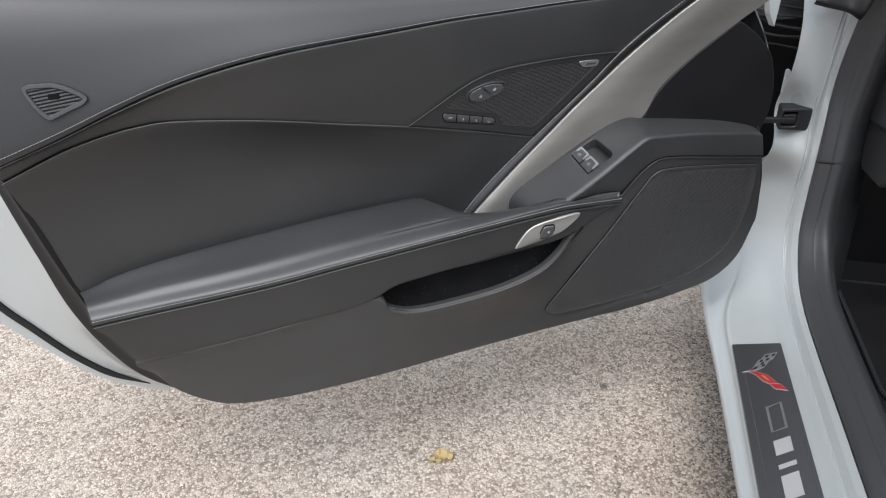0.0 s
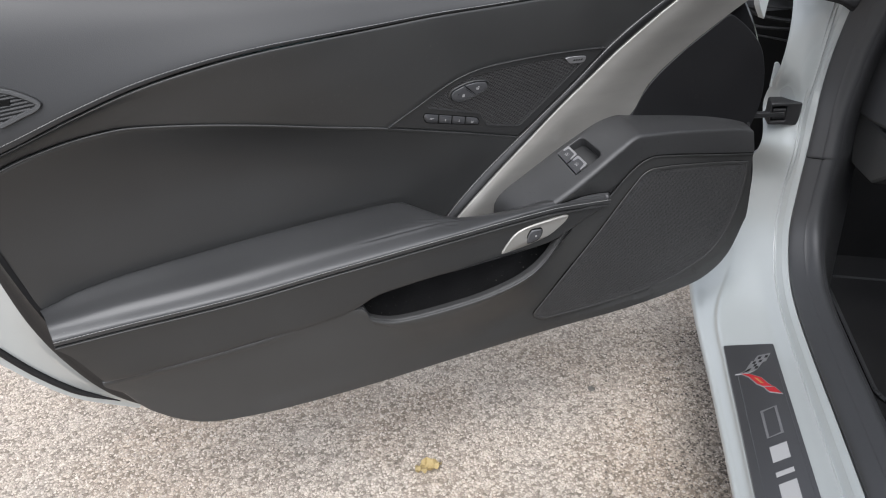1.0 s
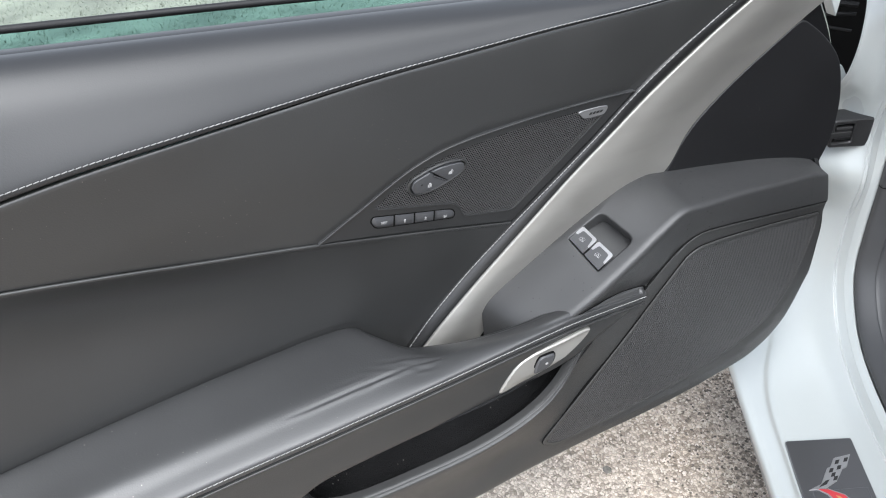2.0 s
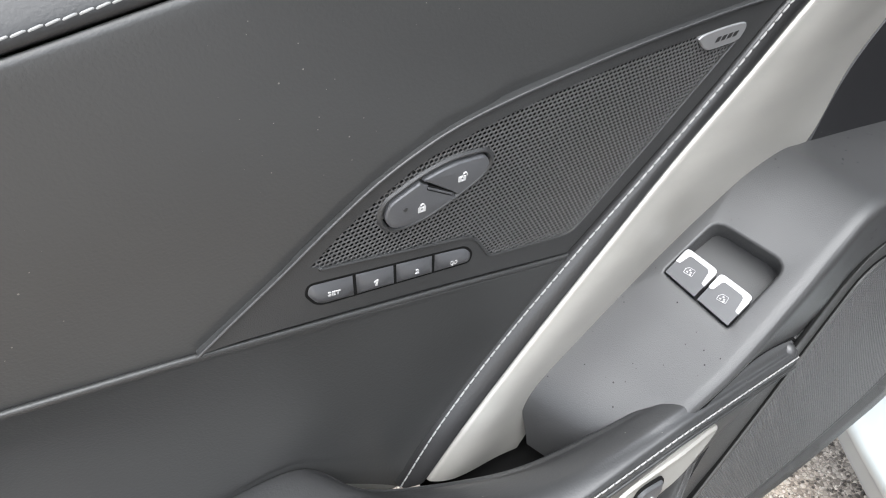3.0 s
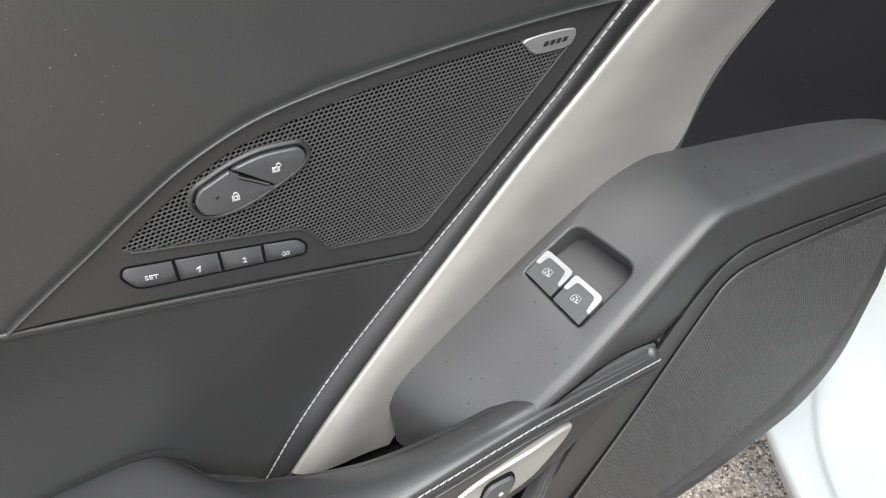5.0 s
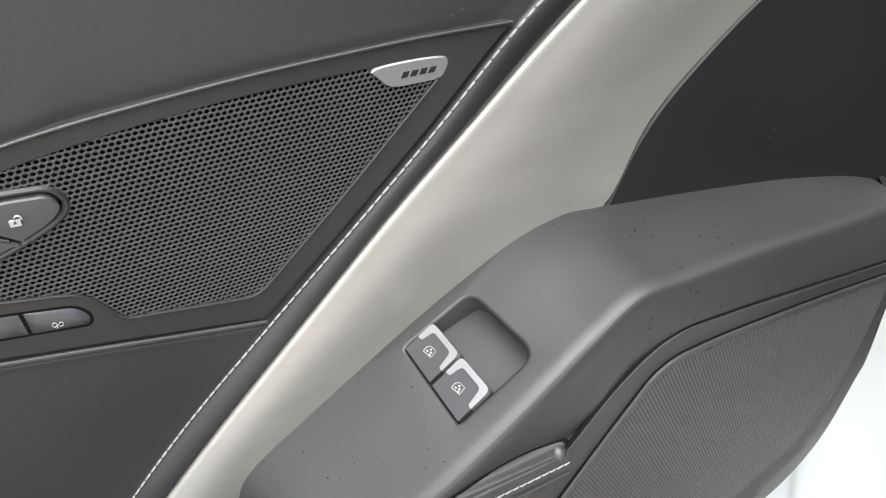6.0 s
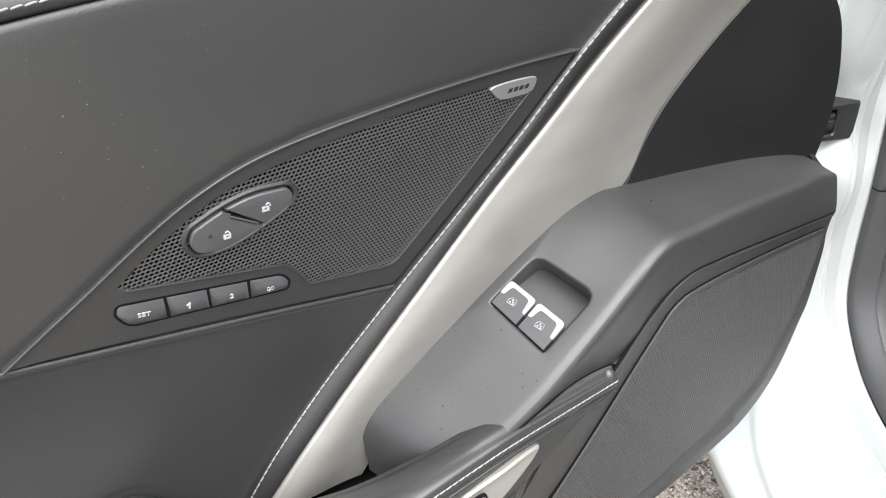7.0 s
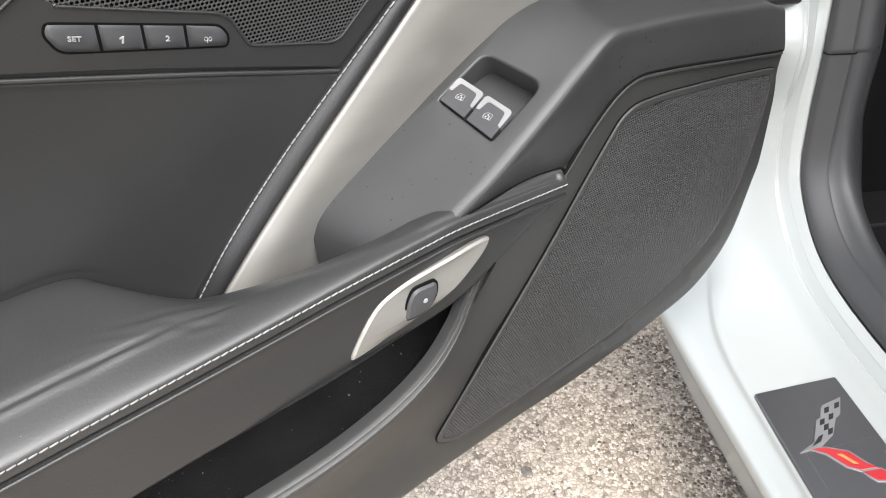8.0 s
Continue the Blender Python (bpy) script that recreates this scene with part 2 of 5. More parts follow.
def slab(bm, outer, place, top, bottom=0.0, bevel=0.001, holes=(), dome=0.0):
    """A plate of that outline: place(x, y, h) lays it out, top and bottom are its heights. Its upper edges are bevelled; dome bulges a plate that has no holes."""
    from_tess = [inset(outer, bevel)] + [inset(h, -bevel) for h in holes]
    flat = [[Vector((x, y, 0)) for x, y in r] for r in from_tess]
    tops = [[bm.verts.new(place(x, y, top)) for x, y in r] for r in from_tess]
    mids = [[bm.verts.new(place(x, y, top - bevel)) for x, y in r] for r in [outer, *holes]]
    lows = [[bm.verts.new(place(x, y, bottom)) for x, y in r] for r in [outer, *holes]]
    if dome and not holes:
        c = Vector((sum(p.x for p in flat[0]) / len(flat[0]), sum(p.y for p in flat[0]) / len(flat[0])))
        last = tops[0]
        for f in (0.75, 0.45):
            ring = [bm.verts.new(place(c.x + (p.x - c.x) * f, c.y + (p.y - c.y) * f, top + dome * (1 - f * f))) for p in flat[0]]
            for i in range(len(ring)):
                bm.faces.new([last[i - 1], last[i], ring[i], ring[i - 1]])
            last = ring
        mid = bm.verts.new(place(c.x, c.y, top + dome))
        for i in range(len(last)):
            bm.faces.new([last[i - 1], last[i], mid])
    else:
        flatv = [v for r in tops for v in r]
        for t in tessellate_polygon(flat):
            bm.faces.new([flatv[i] for i in t])
    for a, b in [*zip(tops, mids), *zip(mids, lows)]:
        for i in range(len(a)):
            bm.faces.new([a[i - 1], a[i], b[i], b[i - 1]])
    flat = [[Vector((x, y, 0)) for x, y in r] for r in [outer, *holes]]
    flatv = [v for r in lows for v in r]
    for t in tessellate_polygon(flat):
        bm.faces.new([flatv[i] for i in t][::-1])


def plate(name, outer, place, top, mat, parent, label="", bottom=0.0, bevel=0.001, holes=(), dome=0.0, sharp=35):
    bm = bmesh.new()
    slab(bm, outer, place, top, bottom, bevel, holes, dome)
    return part(name, bm, mat, parent, label, sharp)


def lettering(name, text, size, m, parent, mat, thick=0.0003, shear=0.0, bold=0.0, wide=1.0):
    """Raised letters of the built-in font, laid by the matrix m."""
    curve = bpy.data.curves.new(name, "FONT")
    curve.body, curve.size, curve.extrude, curve.shear = text, size, thick, shear
    curve.offset = bold
    curve.align_x, curve.align_y = "CENTER", "CENTER"
    ob = bpy.data.objects.new(name, curve)
    scene.collection.objects.link(ob)
    bpy.context.view_layer.update()
    mesh = bpy.data.meshes.new_from_object(ob.evaluated_get(bpy.context.evaluated_depsgraph_get()))
    bpy.data.objects.remove(ob)
    mesh.transform(m @ Matrix.Diagonal((wide, 1, 1, 1)))
    return link(name, mesh, mat, parent)


def plane_frame(place, x, y, angle, h):
    """The matrix of a small sheet that lies at x, y on a placed surface, turned by angle."""
    e = 0.001
    o = place(x, y, h)
    ax, ay = (place(x + e, y, h) - o).normalized(), (place(x, y + e, h) - o).normalized()
    nz = (place(x, y, h + e) - o).normalized()
    ax = (ax - nz * ax.dot(nz)).normalized()
    a = ax * math.cos(angle) + nz.cross(ax) * math.sin(angle)
    b = nz.cross(a)
    return Matrix.Translation(o) @ Matrix((a, b, nz)).transposed().to_4x4()


def mesh_grille(name, outline, place, pitch, hole, mat, parent, depth=0.0018, label="", skip=()):
    """A sheet of staggered cells, each with a wide hole through it."""
    verts, faces = [], []
    xs, ys = [p[0] for p in outline], [p[1] for p in outline]
    row = pitch * 0.92
    j = 0
    y = min(ys)
    while y < max(ys):
        x = min(xs) + (pitch / 2 if j % 2 else 0)
        while x < max(xs):
            if inside((x, y), outline) and not any(inside((x, y), s) for s in skip):
                k0 = len(verts)
                # a cell of the sheet, the rolled lip of its hole and the hole's wall
                for rx, ry, h in ((pitch / 1.7320508, row * 2 / 3, 0.0), (hole, hole * 0.94, -0.3 * depth), (hole * 0.94, hole * 0.86, -depth)):
                    for k in range(6):
                        a = radians(30 + 60 * k)
                        verts.append(tuple(place(x + rx * math.cos(a), y + ry * math.sin(a), h)))
                for k in range(6):
                    q = (k + 1) % 6
                    faces.append((k0 + k, k0 + q, k0 + 6 + q, k0 + 6 + k))
                    faces.append((k0 + 6 + k, k0 + 6 + q, k0 + 12 + q, k0 + 12 + k))
            x += pitch
        y += row
        j += 1
    mesh = bpy.data.meshes.new(name)
    mesh.from_pydata(verts, [], faces)
    ob = link(name, mesh, mat, parent, label, 30)
    ob["kind"] = "stuff"
    return ob


# ---- ground ----
def asphalt():
    m = bpy.data.materials.new("weathered_asphalt")
    m.use_nodes = True
    nt, lk = m.node_tree, m.node_tree.links
    p = nt.nodes["Principled BSDF"]
    p.inputs["Roughness"].default_value = 0.9
    tc = nt.nodes.new("ShaderNodeTexCoord")
    chips = node(nt, "ShaderNodeTexVoronoi", Scale=150.0, Randomness=1.0)
    joint = node(nt, "ShaderNodeTexVoronoi", Scale=150.0, Randomness=1.0)
    joint.feature = "DISTANCE_TO_EDGE"
    grit = node(nt, "ShaderNodeTexVoronoi", Scale=420.0, Randomness=1.0)
    broad = node(nt, "ShaderNodeTexNoise", Scale=3.0, Detail=5.0)
    stain = node(nt, "ShaderNodeTexNoise", Scale=28.0, Detail=4.0)
    for n in (chips, joint, grit, broad, stain):
        lk.new(tc.outputs["Object"], n.inputs["Vector"])
    ramp = nt.nodes.new("ShaderNodeValToRGB")
    r = ramp.color_ramp
    r.elements[0].color, r.elements[1].color = (0.22, 0.188, 0.154, 1), (0.565, 0.498, 0.422, 1)
    r.elements[0].position, r.elements[1].position = 0.0, 1.0
    mid = r.elements.new(0.45)
    mid.color = (0.40, 0.348, 0.292, 1)
    sep = nt.nodes.new("ShaderNodeSeparateColor")
    lk.new(chips.outputs["Color"], sep.inputs["Color"])
    lk.new(sep.outputs["Red"], ramp.inputs["Fac"])
    gap = nt.nodes.new("ShaderNodeMapRange")
    gap.inputs["From Min"].default_value, gap.inputs["From Max"].default_value = 0.02, 0.16
    gap.inputs["To Min"].default_value, gap.inputs["To Max"].default_value = 0.62, 1.0
    lk.new(joint.outputs["Distance"], gap.inputs["Value"])
    tone = nt.nodes.new("ShaderNodeMapRange")
    tone.inputs["From Min"].default_value, tone.inputs["From Max"].default_value = 0.3, 0.7
    tone.inputs["To Min"].default_value, tone.inputs["To Max"].default_value = 0.80, 1.12
    lk.new(stain.outputs["Fac"], tone.inputs["Value"])
    f = nt.nodes.new("ShaderNodeMath")
    f.operation = "MULTIPLY"
    lk.new(gap.outputs["Result"], f.inputs[0])
    lk.new(tone.outputs["Result"], f.inputs[1])
    mul = nt.nodes.new("ShaderNodeVectorMath")
    mul.operation = "SCALE"
    lk.new(ramp.outputs["Color"], mul.inputs[0])
    lk.new(f.outputs["Value"], mul.inputs["Scale"])
    # worn reddish patches between cleaner grey ones
    worn = nt.nodes.new("ShaderNodeMapRange")
    worn.inputs["From Min"].default_value, worn.inputs["From Max"].default_value = 0.42, 0.62
    lk.new(broad.outputs["Fac"], worn.inputs["Value"])
    tint = nt.nodes.new("ShaderNodeMix")
    tint.data_type, tint.blend_type = "RGBA", "MULTIPLY"
    tint.inputs["B"].default_value = (0.92, 0.87, 0.82, 1)
    lk.new(worn.outputs["Result"], tint.inputs["Factor"])
    lk.new(mul.outputs["Vector"], tint.inputs["A"])
    lk.new(tint.outputs["Result"], p.inputs["Base Color"])
    add = nt.nodes.new("ShaderNodeMath")
    add.operation = "MULTIPLY_ADD"
    add.inputs[1].default_value = -0.15
    lk.new(grit.outputs["Distance"], add.inputs[0])
    lk.new(joint.outputs["Distance"], add.inputs[2])
    b = nt.nodes.new("ShaderNodeBump")
    b.inputs["Strength"].default_value, b.inputs["Distance"].default_value = 0.5, 0.004
    lk.new(add.outputs["Value"], b.inputs["Height"])
    lk.new(b.outputs["Normal"], p.inputs["Normal"])
    return m


ASPHALT = asphalt()
GRASS = material("grass", (0.135, 0.155, 0.12), 0.8, vary=0.35, grain=120, bump=0.6, patch=3, dist=0.01)
STONE = material("pebble", (0.14, 0.128, 0.112), 0.85, vary=0.45, grain=400, bump=0.4, patch=55)
LEAF = material("dry_leaf", (0.38, 0.29, 0.13), 0.7, vary=0.3, grain=300, bump=0.4, patch=40)

bm = bmesh.new()
S = 400.0
skin(bm, [[Vector((x, y, 0)) for x in (-S, -4, -1.5, 0, 1.5, 4, S)] for y in (-S, -2, 0, 1, 2, 4, S)])
ground = part("ground", bm, ASPHALT, None)
tagged(ground, "pale weathered asphalt with exposed stone chips", "ground", kind="structure")

# ---- the door: an Empty at its foot, turned as it stands open ----
door = new("driver_door")
door["kind"] = "thing"
door.matrix_basis = pose(0, 1.08, 0, 0, 0, 18.3)
tagged(door, "open white car door with black leather trim panel", "car door")

C1 = [(-0.6, 0.799, 0.089), (-0.51, 0.8295, 0.087), (-0.439, 0.856, 0.085), (-0.368, 0.879, 0.083), (-0.296, 0.895, 0.081), (-0.222, 0.906, 0.079), (-0.147, 0.912, 0.075), (-0.067, 0.917, 0.069), (0.015, 0.923, 0.065), (0.1, 0.9268, 0.062), (0.188, 0.9312, 0.06), (0.255, 0.9335, 0.06), (0.34, 0.9375, 0.058), (0.43, 0.942, 0.055)]


def shift(rail, du=0.0, dv=0.0, dw=0.0):
    return [(u + du, v + dv, w + dw) for u, v, w in rail]


def blend(a, b, f, dw=0.0, dv=0.0):
    return [(p[0] + (q[0] - p[0]) * f, p[1] + (q[1] - p[1]) * f + dv, p[2] + (q[2] - p[2]) * f + dw) for p, q in zip(a, b)]


def crest_v(u):
    return 0.970 - 0.06 * (u + 0.05)


CREST = [(u, max(crest_v(u), v + 0.006), 0.026) for u, v, w in C1]
loft("top_pad", [shift(C1, dw=-0.004, dv=0.001), shift(C1, dv=0.005, dw=0.0), blend(C1, CREST, 0.4, 0.010), blend(C1, CREST, 0.72, 0.014), blend(C1, CREST, 0.93, 0.009), shift(CREST, dw=-0.006), shift(CREST, dv=-0.008, dw=-0.028), shift(CREST, dv=-0.03, dw=-0.045)],
     110, 40, PAD, door, "black leather upper pad lit by the sky")
stitches("stitching", [d(u, v + 0.0065, w + 0.001) for u, v, w in C1], door, step=0.0048, radius=0.00045, slant=0.0002)
C2 = [(-0.592, 0.775, 0.075), (-0.521, 0.803, 0.071), (-0.485, 0.814, 0.070), (-0.449, 0.822, 0.068), (-0.414, 0.827, 0.067), (-0.378, 0.828, 0.065), (-0.307, 0.820, 0.061), (-0.232, 0.808, 0.057), (-0.152, 0.791, 0.049), (-0.10, 0.781, 0.045), (-0.045, 0.770, 0.041), (0.072, 0.742, 0.030), (0.13, 0.727, 0.024), (0.170, 0.717, 0.020)]
MID = [(u, v, w - 0.0016) for u, v, w in [(-0.598, 0.790, 0.083), (-0.52, 0.818, 0.080), (-0.465, 0.838, 0.078), (-0.41, 0.852, 0.076), (-0.355, 0.860, 0.075), (-0.30, 0.864, 0.073), (-0.225, 0.862, 0.070), (-0.15, 0.855, 0.0665), (-0.07, 0.850, 0.062), (0.0, 0.845, 0.057), (0.07, 0.842, 0.053), (0.165, 0.839, 0.0482), (0.24, 0.840, 0.045), (0.300, 0.845, 0.042)]]
upper_insert = loft("upper_insert", [shift(C1, dv=-0.001, dw=-0.007), shift(C1, dv=-0.004, dw=-0.001), MID, shift(C2, dv=0.002, dw=-0.0012), shift(C2, dv=0.0005, dw=-0.006)], 110, 26, INSERT, door, "smooth black leather insert")
piping("seam_bead", shift(C2, dv=-0.0026, dw=-0.0014), 0.0016, INSERT, door, "thin rolled leather edge of the seam")
C3 = [(-0.548, 0.583, 0.055), (-0.525, 0.590, 0.054), (-0.502, 0.597, 0.051), (-0.46, 0.604, 0.046), (-0.42, 0.608, 0.041), (-0.337, 0.613, 0.030), (-0.25, 0.6165, 0.018), (-0.159, 0.6205, 0.008), (-0.10, 0.6225, 0.003), (-0.063, 0.6235, 0.0), (-0.021, 0.6245, 0.0), (0.008, 0.607, 0.003), (0.033, 0.588, 0.004), (0.046, 0.575, 0.006)]


def hollowed(f, depth):
    """A rail of the lower insert, sunk by depth but flush at its end beside the piped band."""
    return [(u, v, w - depth * min(1.0, max(0.0, (11 - i) / 4), 0.35 + 0.11 * i)) for i, (u, v, w) in enumerate(blend(C2, C3, f))]


loft("lower_insert", [shift(C2, dv=-0.001, dw=-0.006), shift(C2, dv=-0.004, dw=-0.001), hollowed(0.06, 0.004), hollowed(0.16, 0.014), hollowed(0.30, 0.022), hollowed(0.5, 0.022), hollowed(0.75, 0.009), hollowed(0.92, 0.0), shift(C3, dv=0.003, dw=0.001), shift(C3, dv=-0.016, dw=0.0)], 110, 30, LEATHER, door, "smooth black leather insert")

# armrest and grab bar
C4 = [(-0.530, 0.574, 0.120), (-0.50, 0.576, 0.120), (-0.46, 0.578, 0.119), (-0.426, 0.580, 0.119), (-0.347, 0.584, 0.119), (-0.266, 0.590, 0.119), (-0.181, 0.599, 0.118), (-0.094, 0.608, 0.118), (-0.05, 0.612, 0.117), (-0.003, 0.616, 0.116), (0.05, 0.616, 0.113), (0.115, 0.623, 0.110), (0.188, 0.626, 0.106), (0.302, 0.617, 0.092)]
AB = C3[:10] + [(-0.016, 0.622, 0.002), (0.012, 0.594, 0.012), (0.046, 0.592, 0.030), (0.095, 0.610, 0.062), (0.150, 0.618, 0.072), (0.199, 0.627, 0.077), (0.300, 0.628, 0.078)]
AF = C4[:10] + [(0.032, 0.6188, 0.1148), (0.067, 0.6210, 0.1128), (0.102, 0.6232, 0.1105), (0.136, 0.6250, 0.1085), (0.168, 0.626, 0.106), (0.205, 0.626, 0.103), (0.302, 0.617, 0.092)]
AL = [(-0.490, 0.480, 0.105), (-0.47, 0.483, 0.110), (-0.44, 0.487, 0.114), (-0.40, 0.491, 0.115), (-0.34, 0.496, 0.116), (-0.273, 0.503, 0.116), (-0.184, 0.511, 0.116), (-0.134, 0.521, 0.115), (-0.097, 0.538, 0.115), (-0.05, 0.546, 0.115), (-0.003, 0.551, 0.114), (0.05, 0.552, 0.110), (0.093, 0.555, 0.107), (0.14, 0.557, 0.103), (0.20, 0.562, 0.097), (0.25, 0.582, 0.092), (0.300, 0.609, 0.090)]
crown = [0.012] * 8 + [0.012, 0.011, 0.009, 0.008, 0.0070, 0.0062, 0.0060, 0.0060, 0.0045]
CREST_IN = [(a[0] + (b[0] - a[0]) * 0.68, b[1] + (a[1] - b[1]) * 0.2 + c + 0.001, a[2] + (b[2] - a[2]) * 0.68) for a, b, c in zip(AB, AF, crown)]
EDGE = [(a[0] + (b[0] - a[0]) * 0.84, b[1] + c * 0.82, a[2] + (b[2] - a[2]) * 0.84) for a, b, c in zip(AB, AF, crown)]
armrest = loft("armrest", [shift(AB, dv=-0.05, dw=0.004), shift(AB, dv=-0.008, dw=-0.001), shift(AB, dv=0.0005, dw=0.0005), shift(AB, dv=0.004, dw=0.006), blend(AB, CREST_IN, 0.55, 0, 0.002), CREST_IN, EDGE, shift(AF, dv=0.003), shift(AF, dv=-0.0045, dw=0.0016), shift(AF, dv=-0.0075, dw=0.0006), shift(AF, dv=-0.0098, dw=-0.003)], 150, 110, ARM, door, "padded black leather armrest and grab bar with creases", back=(0, 0.004, -0.006))
CREASES = [((-0.11, 0.0938), (0.0, 0.0915), 0.0008), ((-0.04, 0.0925), (0.018, 0.0880), 0.0008), ((-0.016, 0.0730), (0.016, 0.0775), 0.0010), ((0.008, 0.0765), (0.042, 0.0825), 0.0009), ((-0.032, 0.0745), (-0.004, 0.0850), 0.0006), ((0.002, 0.0795), (0.022, 0.0905), 0.0007), ((0.018, 0.0950), (0.036, 0.0985), 0.0006), ((0.022, 0.0865), (0.052, 0.0920), 0.0007), ((-0.07, 0.081), (-0.03, 0.083), 0.0004), ((0.000, 0.0855), (0.030, 0.0940), 0.0005)]
for vert in armrest.data.vertices:
    # leather creases where the pad narrows into the grab bar
    u, w = vert.co.x, -vert.co.y
    for (ua, wa), (ub, wb), deep in CREASES:
        f = (u - ua) / (ub - ua)
        if -0.1 < f < 1.1 and vert.co.z > 0.58:
            off = w - wa - (wb - wa) * f - 0.004 * noise.noise(Vector((u * 22, wa * 300, 0)))
            fade = max(0.0, math.sin(math.pi * min(1, max(0, (f + 0.1) / 1.2))))
            vert.co.z += deep * fade * (math.exp(-((off - 0.003) / 0.0022) ** 2) * 0.6 - math.exp(-(off / 0.0014) ** 2))
loft("armrest_front", [shift(AF, dv=-0.0092, dw=-0.004), shift(AF, dv=-0.0104, dw=0.0002), shift(AF, dv=-0.0122, dw=0.0014), blend(AF, AL, 0.4, 0.0007), blend(AF, AL, 0.93, 0.0005), shift(AL, dv=-0.001, dw=-0.004), shift(AL, dv=-0.002, dw=-0.02)], 120, 30, LEATHER, door, "black leather armrest front", back=(0, 0.004, 0))
stitches("stitching", [d(u, v - 0.0005, w + 0.0024) for u, v, w in AF], door, step=0.0050, radius=0.00055, slant=0.0002)
piping("seam_edge", shift(AF, dv=-0.0116, dw=0.0008), 0.0013, LEATHER, door, "thin leather roll under the armrest seam")

bm = bmesh.new()
bmesh.ops.create_uvsphere(bm, u_segments=20, v_segments=12, radius=1.0, matrix=Matrix.Translation(d(0.2978, 0.6186, 0.0862)) @ Matrix.Rotation(radians(-14), 4, "Y") @ Matrix.Diagonal((0.0058, 0.0076, 0.0070, 1)))
piping("bar_gap", [(0.203, 0.6318, 0.0990), (0.210, 0.6300, 0.0994), (0.220, 0.6299, 0.0970), (0.240, 0.6300, 0.0928), (0.260, 0.6295, 0.0881), (0.280, 0.6284, 0.0857), (0.300, 0.6264, 0.0855), (0.305, 0.6235, 0.0870)], 0.0011, DARK, door, "dark joint between grab bar and switch pod")
part("bar_nose", bm, ARM, door, "rounded leather nose of the grab bar")
# the shade behind the bar is put into this near-black colour
loft("grab_recess", [[(0.062, 0.58, 0.000), (0.10, 0.60, 0.002), (0.17, 0.60, 0.006), (0.30, 0.60, 0.01)], [(0.055, 0.545, 0.004), (0.10, 0.548, 0.008), (0.17, 0.55, 0.012), (0.30, 0.56, 0.015)], [(0.055, 0.535, 0.05), (0.10, 0.538, 0.05), (0.17, 0.54, 0.05), (0.30, 0.55, 0.05)], [(0.055, 0.555, 0.090), (0.10, 0.562, 0.095), (0.17, 0.565, 0.092), (0.30, 0.60, 0.082)]], 20, 12, DARK, door, "near-black recess behind the grab bar, shade put into its colour", back=(0, 0.003, -0.004))

# lower hard panel, pocket and speaker
T = [(-0.495, 0.474, 0.098), (-0.40, 0.488, 0.112), (-0.273, 0.500, 0.114), (-0.134, 0.519, 0.113), (-0.105, 0.494, 0.115), (-0.060, 0.481, 0.116), (0.03, 0.486, 0.117), (0.094, 0.496, 0.117), (0.150, 0.511, 0.112), (0.190, 0.536, 0.105), (0.2395, 0.582, 0.0875), (0.303, 0.621, 0.0865), (0.335, 0.657, 0.086), (0.367, 0.6765, 0.081), (0.413, 0.673, 0.075), (0.540, 0.6490, 0.058), (0.604, 0.6375, 0.050)]
M1 = [(-0.492, 0.462, 0.096), (-0.40, 0.470, 0.108), (-0.273, 0.480, 0.111), (-0.134, 0.490, 0.110), (-0.09, 0.474, 0.111), (-0.045, 0.462, 0.112), (0.035, 0.464, 0.111), (0.10, 0.474, 0.106), (0.165, 0.492, 0.094), (0.210, 0.520, 0.080), (0.255, 0.550, 0.069), (0.313, 0.597, 0.063), (0.347, 0.628, 0.061), (0.380, 0.645, 0.060), (0.420, 0.645, 0.0585), (0.540, 0.630, 0.0565), (0.608, 0.612, 0.052)]
M2 = [(-0.482, 0.450, 0.092), (-0.41, 0.425, 0.100), (-0.29, 0.415, 0.105), (-0.16, 0.412, 0.103), (-0.08, 0.410, 0.101), (-0.02, 0.410, 0.097), (0.06, 0.410, 0.088), (0.13, 0.412, 0.075), (0.19, 0.420, 0.063), (0.24, 0.432, 0.0595), (0.29, 0.446, 0.0588), (0.345, 0.462, 0.058), (0.395, 0.478, 0.0575), (0.44, 0.490, 0.057), (0.49, 0.502, 0.0565), (0.580, 0.530, 0.054), (0.628, 0.552, 0.046)]
B = [(-0.476, 0.438, 0.086), (-0.44, 0.394, 0.090), (-0.375, 0.357, 0.093), (-0.293, 0.350, 0.098), (-0.20, 0.349, 0.097), (-0.10, 0.351, 0.093), (0.004, 0.356, 0.088), (0.10, 0.353, 0.075), (0.17, 0.350, 0.065), (0.237, 0.349, 0.058), (0.30, 0.349, 0.053), (0.36, 0.350, 0.050), (0.43, 0.354, 0.046), (0.489, 0.360, 0.042), (0.560, 0.374, 0.038), (0.615, 0.413, 0.034), (0.641, 0.485, 0.034)]


def speaker_w(u, v):
    """The plane of the speaker and the flange round it."""
    return 0.079 - 0.095 * (u - 0.38) + 0.12 * (v - 0.63)


